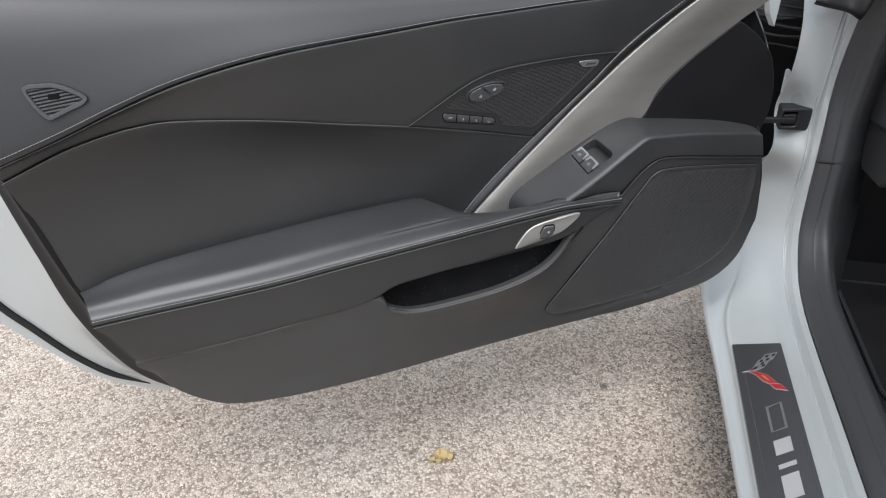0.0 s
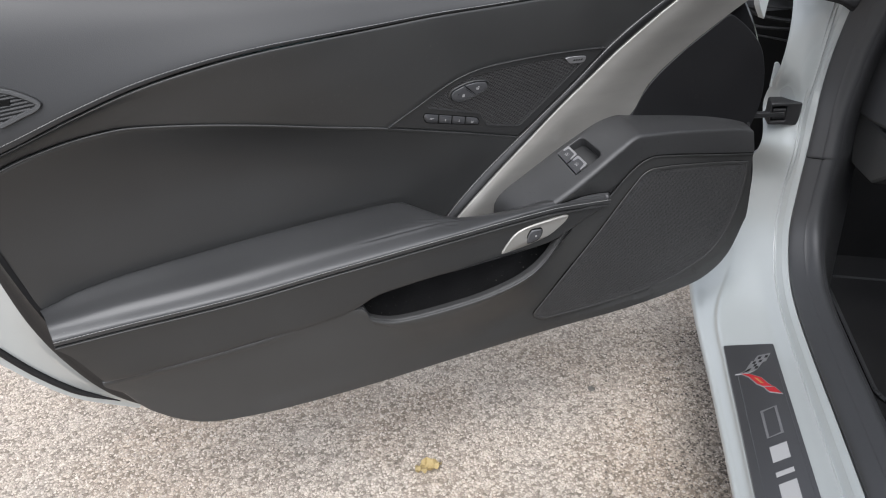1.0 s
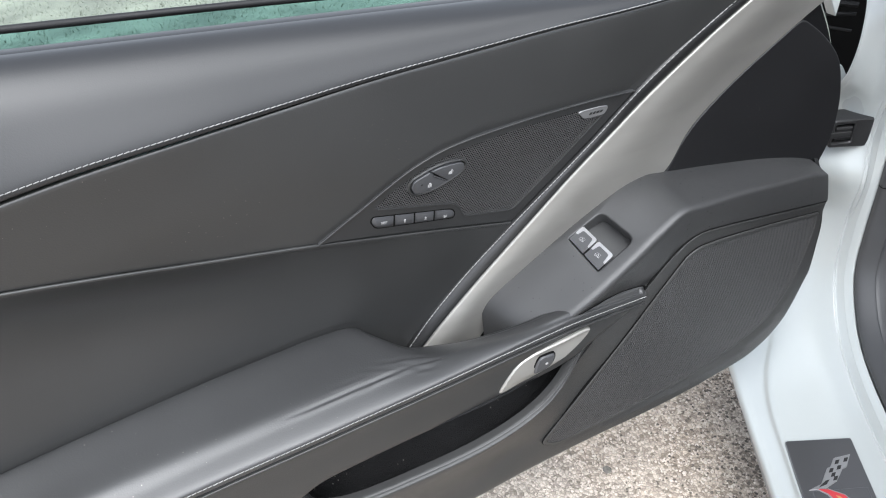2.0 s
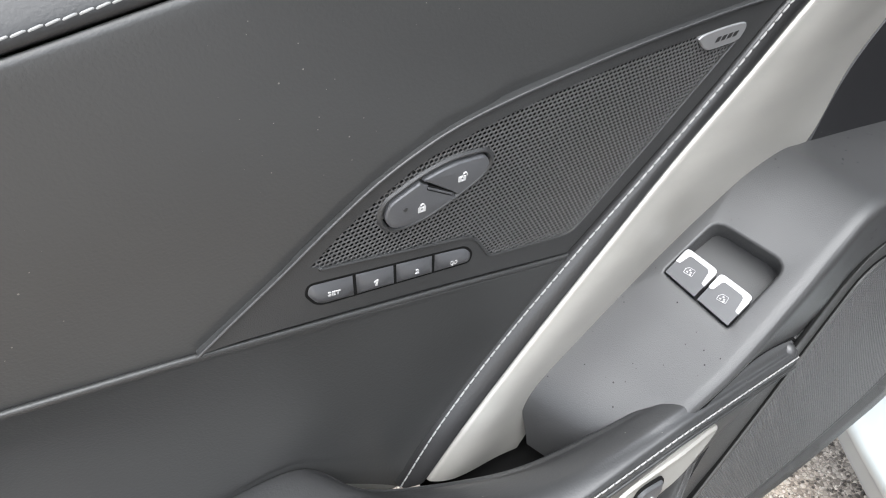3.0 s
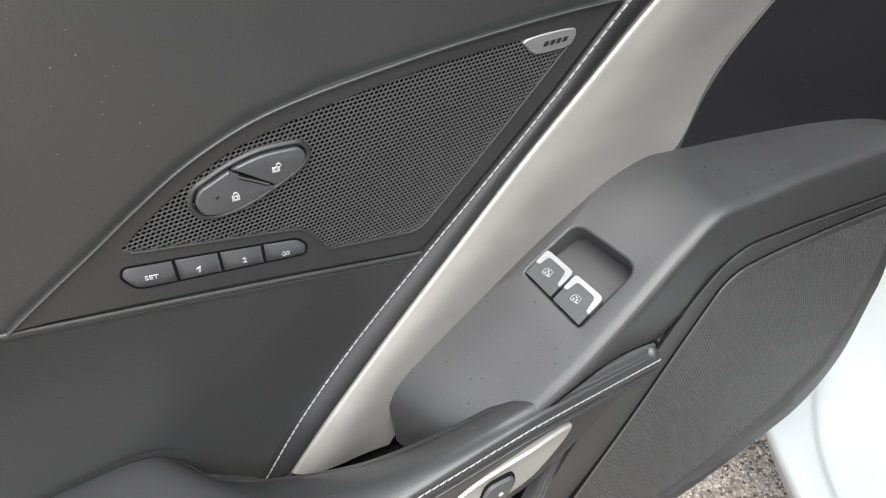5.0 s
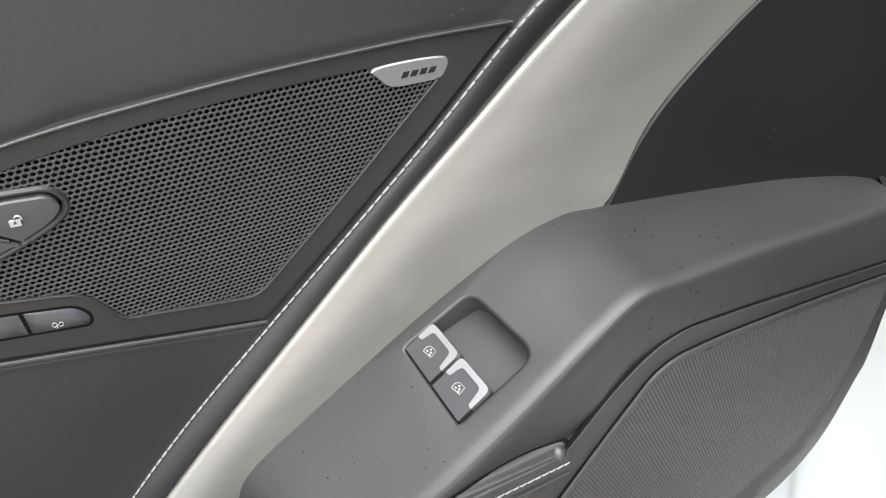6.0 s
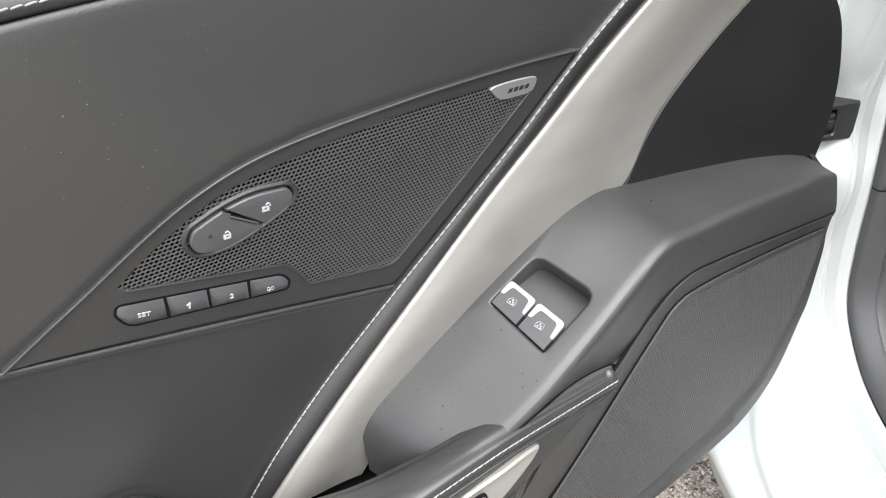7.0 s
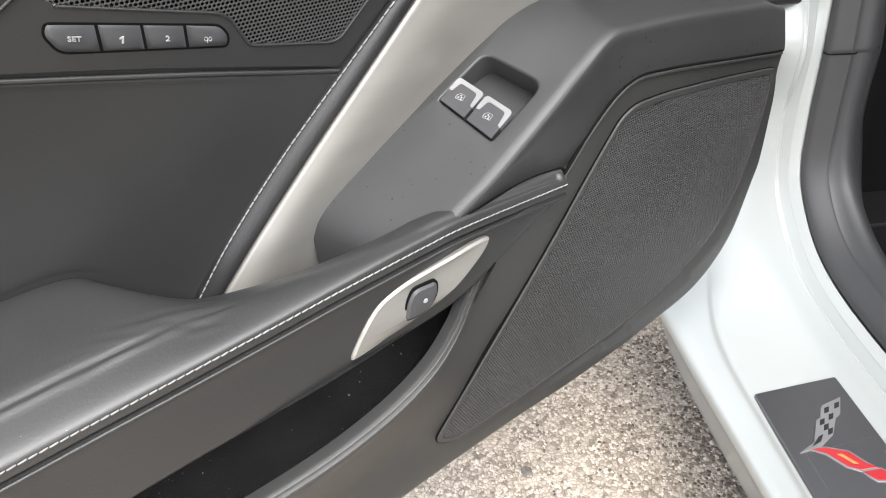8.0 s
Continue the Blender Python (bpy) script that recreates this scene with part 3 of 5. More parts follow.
T = [(u, v, w if i < 12 else speaker_w(u, v) + 0.0004) for i, (u, v, w) in enumerate(T)]
M1 = [(u, v, w if i < 9 else speaker_w(u, v) + 0.0004) for i, (u, v, w) in enumerate(M1)]
M2 = [(u, v, w if i < 8 else speaker_w(u, v) + (0.0 if i in (8, 15, 16) else -0.001)) for i, (u, v, w) in enumerate(M2)]
lower_panel = loft("lower_panel", [shift(T, dw=-0.012, dv=0.001), shift(T, dw=-0.002, dv=0.001), shift(T, dv=-0.004), M1, M2, shift(B, dv=0.006, dw=0.003), shift(B, dw=-0.004), shift(B, dv=-0.001, dw=-0.025)], 220, 84, PLASTIC, door, "grained black plastic lower door panel", back=(0, 0.003, 0.002))
piping("flange_edge", [(min(u + 0.0008, 0.6), v - 0.0022, w + 0.0012) for u, v, w in T[11:]], 0.0018, PLASTIC, door, "rolled edge of the speaker flange")
# the shadow line below the pod, laid on as a near-black tube
piping("flange_shade", [(min(u - 0.0008, 0.6), v + 0.0008, w + 0.0022) for u, v, w in T[11:]], 0.0013, DARK, door, "near-black line for the shadow in the joint under the switch pod")
PT = [(-0.140, 0.520, 0.108), (-0.097, 0.538, 0.112), (-0.05, 0.546, 0.112), (0.03, 0.553, 0.112), (0.10, 0.558, 0.110), (0.17, 0.562, 0.100), (0.245, 0.578, 0.088)]
PB = [(-0.134, 0.516, 0.108), (-0.10, 0.493, 0.112), (-0.05, 0.481, 0.113), (0.03, 0.486, 0.114), (0.10, 0.497, 0.113), (0.17, 0.523, 0.106), (0.238, 0.572, 0.090)]
loft("map_pocket", [PT, shift(blend(PT, PB, 0.1), dw=-0.03), shift(blend(PT, PB, 0.35), dw=-0.075), shift(blend(PT, PB, 0.8), dw=-0.075, dv=-0.03), shift(blend(PT, PB, 1.0), dw=-0.04, dv=-0.045), shift(PB, dw=-0.006, dv=-0.01), PB], 60, 24, FELT, door, "deep black lined door pocket, dusty inside", back=(0, 0.006, 0))


def speaker_place(u, v, h):
    return d(u, v, speaker_w(u, v) + 0.0020 + h)


SPK = rounded([(0.184, 0.398), (0.2082, 0.3785), (0.295, 0.373), (0.412, 0.373), (0.507, 0.386), (0.583, 0.425), (0.608, 0.490), (0.611, 0.545), (0.606, 0.595), (0.598, 0.622), (0.505, 0.639), (0.415, 0.652), (0.378, 0.654), (0.362, 0.647), (0.335, 0.609), (0.298, 0.552), (0.235, 0.466)], [0.012, 0.02, 0.05, 0.05, 0.05, 0.04, 0.04, 0.03, 0.02, 0.008, 0.05, 0.03, 0.014, 0.014, 0.03, 0.04, 0.05], 6)
plate("speaker_groove", inset(SPK, -0.0007), speaker_place, -0.0003, DARK, door, "dark joint round the speaker", bottom=-0.014, bevel=0.0002, holes=[inset(SPK, 0.002)])
SPK_IN, SPK_OUT = inset(SPK, 0.013), inset(SPK, -0.003)
for vert in lower_panel.data.vertices:
    # the panel is hollowed behind the speaker
    u, w, v = vert.co.x, -vert.co.y, vert.co.z
    if inside((u, v), SPK_IN):
        vert.co.y = -min(w, speaker_w(u, v) - 0.004)
    elif inside((u, v), SPK_OUT):
        vert.co.y = -min(w, speaker_w(u, v) + 0.0005)
speaker = plate("speaker_rim", SPK, speaker_place, 0.0009, PLASTIC, door, "black plastic speaker rim", bottom=-0.014, bevel=0.0012, holes=[inset(SPK, 0.0065)])
plate("speaker_bed", inset(SPK, 0.005), speaker_place, -0.0034, DARK, speaker, bottom=-0.006, bevel=0.0003)
mesh_grille("speaker_mesh", inset(SPK, 0.0058), lambda x, y, h: speaker_place(x, y, h + 0.0003), 0.0026, 0.00094, GRILLE, speaker, 0.0005, "fine black perforated speaker mesh")


# triangular tweeter bezel with lock and seat memory buttons
def tri_place(u, v, h):
    w = 0.0414 - 0.048 * (u + 0.047) + 0.234 * (v - 0.77)
    return d(u + 0.046 * h, v - 0.228 * h, w + 0.972 * h)


TRI_UP = [(-0.0465, 0.7705), (-0.025, 0.7845), (-0.002, 0.7989), (0.0206, 0.8138), (0.0426, 0.8270), (0.064, 0.8365), (0.0855, 0.8428), (0.112, 0.8465), (0.145, 0.849), (0.180, 0.8508), (0.2154, 0.8515), (0.250, 0.8515), (0.292, 0.850)]
TRI = [(p.x, p.y) for p in spline([(u, v, 0) for u, v in TRI_UP], 60)] + [(0.253, 0.8055), (0.210, 0.7615), (0.166, 0.7185), (0.117, 0.7318), (0.0583, 0.7472), (0.0103, 0.7588), (-0.030, 0.768)]
GR_UP = [(p.x, p.y) for p in spline([(u, v, 0) for u, v in [(0.0105, 0.7955), (0.0322, 0.8112), (0.0634, 0.8276), (0.0855, 0.8335), (0.110, 0.8375), (0.1329, 0.8398), (0.159, 0.8418), (0.19, 0.8428), (0.228, 0.8425), (0.262, 0.8395)]], 40)]
GR = GR_UP + rounded([(0.2585, 0.832), (0.2134, 0.7838), (0.1655, 0.7358), (0.1073, 0.7486), (0.0965, 0.7702), (0.0604, 0.7797), (0.0130, 0.7925)], [0.002, 0.02, 0.008, 0.004, 0.008, 0.02, 0.002], 5)
LOCK = rounded([(0.0466, 0.8075), (0.0495, 0.8145), (0.067, 0.8215), (0.082, 0.8240), (0.1003, 0.8218), (0.1032, 0.8150), (0.0975, 0.8095), (0.083, 0.8030), (0.069, 0.7985), (0.058, 0.7975), (0.0495, 0.7997)], [0.003, 0.003, 0.02, 0.02, 0.0035, 0.0035, 0.02, 0.02, 0.02, 0.01, 0.004], 6)
LOCK_RIM = inset(LOCK, -0.0034)
TRI_IN = inset(TRI, 0.004)
for vert in upper_insert.data.vertices:
    # and the insert is cut back behind the bezel
    u, w, v = vert.co.x, -vert.co.y, vert.co.z
    if inside((u, v), TRI_IN):
        vert.co.y = -min(w, 0.0414 - 0.048 * (u + 0.047) + 0.234 * (v - 0.77) - 0.004)
bezel = plate("tweeter_bezel", TRI, tri_place, 0.0012, BEZEL, door, "matt black plastic tweeter bezel", bottom=-0.006, bevel=0.0006, holes=[GR])
piping("bezel_edge", [(u, v, 0.0434 - 0.048 * (u + 0.047) + 0.234 * (v - 0.77)) for u, v in TRI_UP], 0.0009, BEZEL, bezel, "raised outer edge of the bezel")
mesh_grille("tweeter_mesh", inset(GR, -0.001), lambda x, y, h: tri_place(x, y, h + 0.0009), 0.0025, 0.00108, GRILLE, bezel, 0.0005, "black honeycomb tweeter mesh", skip=[inset(LOCK_RIM, 0.002)])
bm = bmesh.new()
tube(bm, [tri_place(u, v, 0.0014) for u, v in GR[len(GR_UP):]], 0.0008, 8)
part("mesh_edge", bm, BEZEL, bezel, "thin raised edge of the mesh")
plate("mesh_bed", inset(GR, -0.0015), tri_place, -0.0030, DARK, bezel, bottom=-0.006, bevel=0.0003)
lock = plate("lock_rim", LOCK_RIM, tri_place, 0.0018, BEZEL, door, "black rim of the door lock switch", bottom=-0.004, bevel=0.0010, holes=[inset(LOCK, -0.0006)])


def cut(ring, a, b, side):
    """The part of an outline on one side of the line from a to b."""
    nx, ny = -(b[1] - a[1]), b[0] - a[0]
    f = [((x - a[0]) * nx + (y - a[1]) * ny) * side for x, y in ring]
    out = []
    for i, p in enumerate(ring):
        q, g, h = ring[i - 1], f[i - 1], f[i]
        if (g > 0) != (h > 0):
            k = g / (g - h)
            out.append((q[0] + (p[0] - q[0]) * k, q[1] + (p[1] - q[1]) * k))
        if h > 0:
            out.append(p)
    return out


S1, S2 = (0.0647, 0.8220), (0.0857, 0.8035)
for side, name in ((1, "unlock_button"), (-1, "lock_button")):
    o = cut(LOCK, S1, S2, side)
    o = cut(o, (S1[0] + side * 0.0003, S1[1] + side * 0.0003), (S2[0] + side * 0.0003, S2[1] + side * 0.0003), side)
    plate(name, inset(o, 0.0002), tri_place, 0.0028, BUTTON, lock, "dark grey lock button", bottom=-0.003, bevel=0.0006, dome=0.0004)
BAR = [(0.0692, 0.8174), (0.0828, 0.8075), (0.0816, 0.8057), (0.0680, 0.8156)]
light_gap = plate("light_bar_gap", rounded(BAR, 0.0012, 3), tri_place, 0.0032, DARK, lock, bottom=0.001, bevel=0.0002)
plate("light_bar", rounded(inset(BAR, 0.0005), 0.0008, 3), tri_place, 0.0035, BUTTON, light_gap, bottom=0.002, bevel=0.0003)
plate("indicator_lamp", [(0.0571 + 0.0011 * math.cos(a * math.pi / 8), 0.8088 + 0.0011 * math.sin(a * math.pi / 8)) for a in range(16)], tri_place, 0.0034, INK, lock, bottom=0.001, bevel=0.0002)
for (x, y), gap in (((0.0654, 0.8062), 0.0), ((0.0867, 0.8150), 0.0012)):
    m = plane_frame(tri_place, x, y, radians(-4), 0.0035)
    bm = bmesh.new()
    put = lambda px, py, h: m @ Vector((px, py, h))
    slab(bm, [(-0.0019, -0.0023), (0.0019, -0.0023), (0.0019, 0.0006), (-0.0019, 0.0006)], put, 0.0003, -0.001, 0.0001, holes=[[(-0.0004, -0.0016), (0.0004, -0.0016), (0.0004, 0.0), (-0.0004, 0.0)]])
    tube(bm, [put(gap - 0.0012 + 0.0024 * 0.5 * (1 - math.cos(a)), 0.0006 + 0.0019 * math.sin(a), 0.0001) for a in [math.pi * k / 8 for k in range(9)]], 0.0004, 6)
    part("padlock_symbol", bm, MARK, lock)
MEM = rounded([(0.0052, 0.7795), (0.0075, 0.7853), (0.0920, 0.7646), (0.0965, 0.7575), (0.0950, 0.7510), (0.0100, 0.7690)], [0.003, 0.003, 0.005, 0.004, 0.003, 0.005], 5)
memory = plate("memory_switch_rim", inset(MEM, -0.0006), tri_place, 0.0014, DARK, door, "black recess of the seat memory buttons", bottom=-0.003, bevel=0.0002)
edges = [0.0, 0.0305, 0.0520, 0.0738, 0.12]
for i in range(4):
    o = MEM
    if i:
        o = cut(o, (edges[i] + 0.0003, 0.80), (edges[i] - 0.0015, 0.74), 1)
    if i < 3:
        o = cut(o, (edges[i + 1] - 0.0004, 0.80), (edges[i + 1] - 0.0022, 0.74), -1)
    plate("memory_button", inset(o, 0.0002), tri_place, 0.0014, BUTTON, memory, "dark grey seat memory button", bottom=0.0, bevel=0.0006, dome=0.0022)
for text, x, y, size in (("SET", 0.0182, 0.7757, 0.0036), ("1", 0.0396, 0.7700, 0.0050), ("2", 0.0623, 0.7649, 0.0042)):
    if text == "1":
        # the figure has a broad stem and flag
        m = plane_frame(tri_place, x, y, radians(-12), 0.0036)
        plate("lettering", [(-0.0001, -0.0019), (0.0009, -0.0019), (0.0009, 0.0019), (0.0001, 0.0019), (-0.0012, 0.0010), (-0.0012, 0.0003), (-0.0001, 0.0007)], lambda px, py, h: m @ Vector((px, py, h)), 0.0003, MARK, memory, bottom=-0.0005, bevel=0.00005)
        continue
    lettering("lettering", text, size, plane_frame(tri_place, x, y, radians(-14), 0.0037), memory, MARK, shear=-0.1, bold=0.00003, wide=1.15)
m = plane_frame(tri_place, 0.0834, 0.7591, radians(-14), 0.0036) @ Matrix.Scale(1.1, 4)
put = lambda px, py, h: m @ Vector((px, py, h))
bm = bmesh.new()
for ox in (-0.0011, 0.0011):
    tube(bm, [put(ox + 0.0008 * math.cos(a), 0.0004 + 0.0011 * math.sin(a), 0.0001) for a in [math.pi * k / 5 for k in range(11)]], 0.00022, 5)
tube(bm, [put(0.0, 0.0006, 0.0001), put(-0.0002, -0.0016, 0.0001)], 0.00025, 5)
part("exit_symbol", bm, MARK, memory)
BADGE = closed([(0.2266, 0.8412), (0.2308, 0.8428), (0.2450, 0.8428), (0.2587, 0.8415), (0.2620, 0.8385), (0.2605, 0.8335), (0.2575, 0.8312), (0.2480, 0.8312), (0.2382, 0.8318), (0.2332, 0.8338), (0.2295, 0.8378)], 44)
badge = plate("speaker_badge", BADGE, tri_place, 0.0020, CHROME, door, "small satin silver badge with dark bar", bottom=0.0, bevel=0.0005)
m = plane_frame(tri_place, 0.2465, 0.8368, radians(-2), 0.0020)
put = lambda px, py, h: m @ Vector((px, py, h))
for k in range(4):
    x = -0.0063 + 0.0042 * k
    plate("badge_bar", [(x - 0.0004, -0.0014), (x + 0.0026, -0.0014), (x + 0.0036, 0.0014), (x + 0.0006, 0.0014)], put, 0.0002, INK, badge, bottom=-0.0005, bevel=0.0001)

# stitched piping band and silver blade
PIPE_L = [(0.037, 0.574, 0.008), (0.071, 0.617, 0.010), (0.116, 0.666, 0.014), (0.168, 0.717, 0.0205), (0.212, 0.7612, 0.0285), (0.255, 0.805, 0.036), (0.296, 0.850, 0.044), (0.343, 0.888, 0.047), (0.385, 0.917, 0.049), (0.440, 0.952, 0.050)]
BLADE_L = [(0.0540, 0.5780, 0.018), (0.0890, 0.6170, 0.020), (0.1340, 0.6650, 0.024), (0.1860, 0.7180, 0.029), (0.2310, 0.7640, 0.034), (0.2730, 0.8040, 0.039), (0.3110, 0.8390, 0.042), (0.3530, 0.8730, 0.045), (0.3940, 0.9040, 0.048), (0.4530, 0.9420, 0.050)]
BLADE_R = [(0.125, 0.562, 0.018), (0.160, 0.605, 0.019), (0.205, 0.645, 0.020), (0.260, 0.680, 0.020), (0.320, 0.705, 0.020), (0.368, 0.724, 0.019), (0.396, 0.774, 0.020), (0.448, 0.8195, 0.020), (0.525, 0.870, 0.020), (0.585, 0.903, 0.018)]
loft("piped_band", [shift(PIPE_L, dw=-0.007), shift(PIPE_L, dw=-0.0005), blend(PIPE_L, BLADE_L, 0.12, 0.0026), blend(PIPE_L, BLADE_L, 0.45, 0.0038), shift(BLADE_L, dw=0.0005, du=-0.001), shift(BLADE_L, dw=-0.008)], 80, 14, PIPED, door, "black leather piped band")
stitches("stitching", [d(u, v, w + 0.0032) for u, v, w in blend(PIPE_L, BLADE_L, 0.04)], door, step=0.0056, radius=0.0006)
loft("silver_blade", [shift(BLADE_L, dw=-0.006), shift(BLADE_L, du=0.0015, dw=0.0010), blend(BLADE_L, BLADE_R, 0.07, 0.0034), blend(BLADE_L, BLADE_R, 0.16, 0.0056), blend(BLADE_L, BLADE_R, 0.25, 0.0064), blend(BLADE_L, BLADE_R, 0.36, 0.0060), blend(BLADE_L, BLADE_R, 0.5, 0.0046), blend(BLADE_L, BLADE_R, 0.66, 0.0025), blend(BLADE_L, BLADE_R, 0.82, 0.0009), BLADE_R], 80, 36, SILVER, door, "satin silver painted trim blade")

# switch pod
PB_BACK = [(0.128, 0.575, 0.030), (0.134, 0.620, 0.022), (0.176, 0.650, 0.021), (0.212, 0.672, 0.022), (0.246, 0.693, 0.023), (0.280, 0.713, 0.023), (0.307, 0.726, 0.022), (0.338, 0.7305, 0.021), (0.368, 0.7245, 0.020), (0.430, 0.716, 0.020), (0.510, 0.7035, 0.020), (0.570, 0.690, 0.019), (0.604, 0.679, 0.018)]
PB_CREST = [(0.146, 0.570, 0.078), (0.166, 0.606, 0.098), (0.199, 0.6305, 0.102), (0.226, 0.648, 0.104), (0.255, 0.667, 0.103), (0.283, 0.686, 0.101), (0.308, 0.7025, 0.098), (0.337, 0.719, 0.095), (0.372, 0.717, 0.091), (0.430, 0.7105, 0.083), (0.510, 0.697, 0.072), (0.560, 0.6875, 0.063), (0.594, 0.677, 0.058)]
PB_LOW = [(0.160, 0.55, 0.066), (0.185, 0.570, 0.066), (0.215, 0.580, 0.066), (0.250, 0.592, 0.070), (0.280, 0.604, 0.075), (0.300, 0.616, 0.082), (0.320, 0.639, 0.088), (0.342, 0.664, 0.0885), (0.372, 0.6775, 0.084), (0.430, 0.6695, 0.076), (0.510, 0.655, 0.066), (0.565, 0.645, 0.058), (0.602, 0.638, 0.0515)]
PB_LOW = [(u, v, w if i < 8 else speaker_w(u, v) + 0.003) for i, (u, v, w) in enumerate(PB_LOW)]
n_pod, m_pod = 96, 14
PB_EDGE = blend(PB_BACK, PB_CREST, 0.945, 0.0012)
bm = bmesh.new()
top_g = grid_points([[d(*p) for p in r] for r in (shift(PB_BACK, dw=-0.003, dv=-0.001), blend(PB_BACK, PB_CREST, 0.3), blend(PB_BACK, PB_CREST, 0.6), PB_EDGE)], n_pod, m_pod)
low_g = grid_points([[d(*p) for p in r] for r in (PB_EDGE, blend(PB_CREST, PB_LOW, 0.07, 0.0005), blend(PB_CREST, PB_LOW, 0.35, 0.0008), blend(PB_CREST, PB_LOW, 0.75, 0.0008), PB_LOW)], n_pod, 16)
tops = [[bm.verts.new(p) for p in row] for row in top_g]
lows = [tops[-1]] + [[bm.verts.new(p) for p in row] for row in low_g[1:]]
i1, i2, j1, j2 = 24, 47, 1, 13
for j in range(m_pod):
    for i in range(n_pod):
        if not (i1 <= i < i2 and j1 <= j < j2):
            bm.faces.new([tops[j][i], tops[j][i + 1], tops[j + 1][i + 1], tops[j + 1][i]])
for j in range(16):
    for i in range(n_pod):
        bm.faces.new([lows[j][i], lows[j][i + 1], lows[j + 1][i + 1], lows[j + 1][i]])
rim = [tops[j1][i] for i in range(i1, i2)] + [tops[j][i2] for j in range(j1, j2)] + [tops[j2][i] for i in range(i2, i1, -1)] + [tops[j][i1] for j in range(j2, j1, -1)]
WA, WB, WC, WD = d(0.2325, 0.6812, 0.0338), d(0.2403, 0.6660, 0.0828), d(0.2850, 0.6940, 0.0822), d(0.2728, 0.7055, 0.0352)
WX, WY = (WD - WA), (WB - WA)
WN = WX.cross(WY).normalized()
if WN.z < 0:
    WN = -WN


def win_place(x, y, h):
    """On the switch well: x from the lower to the upper end, y from the blade to the cabin, both 0 to 1."""
    e = WA + WX * x + WY * y + (WC - WD - WY) * x * y
    return e + WN * h


well = rounded([(0, 0), (1, 0), (1, 1), (0, 1)], [0.02, 0.16, 0.2, 0.02], 8)
run = np.concatenate([[0], np.cumsum([math.dist(well[i], well[(i + 1) % len(well)]) for i in range(len(well))])])
arr = np.array(well + [well[0]])
hole = []
counts = (i2 - i1, j2 - j1, i2 - i1, j2 - j1)
mid_of = [run[4], run[13], run[22], run[31], run[4] + run[-1]]
for k in range(4):
    for q in np.linspace(mid_of[k], mid_of[k + 1], counts[k], endpoint=False):
        q = q % run[-1]
        hole.append((float(np.interp(q, run, arr[:, 0])), float(np.interp(q, run, arr[:, 1]))))
last = rim
for grow, h in ((-0.045, 0.0004), (-0.02, 0.0002), (0.0, -0.0012), (0.012, -0.030)):
    ring = [bm.verts.new(win_place(x, y, h)) for x, y in inset(hole, grow)]
    for i in range(len(ring)):
        bm.faces.new([last[i - 1], last[i], ring[i], ring[i - 1]])
    last = ring
pod = part("switch_pod", bm, POD, door, "matt grey-black plastic window switch pod", 50)
plate("switch_well", inset(hole, -0.004), lambda x, y, h: win_place(x, y, h - 0.012 * x), -0.0090, BEZEL, pod, bottom=-0.034, bevel=0.0005, sharp=60)
for k in range(2):
    y0, y1 = (0.015, 0.478) if k == 0 else (0.522, 0.985)
    o = rounded([(0.02, y0), (0.44, y0), (0.44, y1), (0.02, y1)], [0.01, 0.06, 0.07, 0.01], 5)
    place = lambda x, y, h: win_place(x, y, h + 0.0045 * (x - 0.02))
    sw = plate("window_switch", o, place, 0.0012, SWITCH, pod, "dark grey window switch", bottom=-0.012, bevel=0.0006)
    lip = rounded([(0.22, y0 - 0.004), (0.455, y0 - 0.004), (0.455, y1 + 0.004), (0.19, y1 + 0.004), (0.20, y1 - 0.045), (0.392, y1 - 0.080), (0.392, y0 + 0.085), (0.23, y0 + 0.055)], [0.02, 0.06, 0.07, 0.01, 0.01, 0.05, 0.04, 0.02], 4)
    plate("switch_lip", lip, place, 0.0016, CHROME, sw, "bright chrome lip", bottom=-0.003, bevel=0.0003)
    m = plane_frame(place, 0.225, (y0 + y1) / 2 - 0.02, radians(-80), 0.0013) @ Matrix.Scale(1.12, 4)
    put = lambda px, py, h: m @ Vector((px, py, h))
    bm = bmesh.new()
    tube(bm, [put(x, y, 0) for x, y in ((-0.0026, -0.0020), (-0.0026, 0.0004), (-0.0012, 0.0020), (0.0026, 0.0020), (0.0026, -0.0020), (-0.0026, -0.0020))], 0.0002, 5)
    for px, py in ((-0.0010, -0.0008), (0.0010, -0.0002), (0.0, 0.0008), (0.0012, -0.0014)):
        slab(bm, [(px - 0.0005, py - 0.0004), (px + 0.0005, py - 0.0004), (px + 0.0005, py + 0.0004), (px - 0.0005, py + 0.0004)], put, 0.0001, -0.0005, 0.00003)
    part("window_symbol", bm, MARK, sw)

END = [(0.592, 0.677, 0.050), (0.600, 0.652, 0.053), (0.604, 0.6365, 0.054), (0.613, 0.612, 0.052), (0.621, 0.585, 0.050), (0.628, 0.552, 0.046), (0.636, 0.515, 0.040), (0.640, 0.480, 0.034)]
loft("panel_end", [shift(END, du=-0.004, dw=-0.002), END, shift(END, du=0.012, dw=-0.015), shift(END, du=0.026, dw=-0.035), shift(END, du=0.026, dw=-0.06)], 40, 12, RUBBER, door, "rounded black rubber end of the panel", back=(-0.004, 0.002, 0))

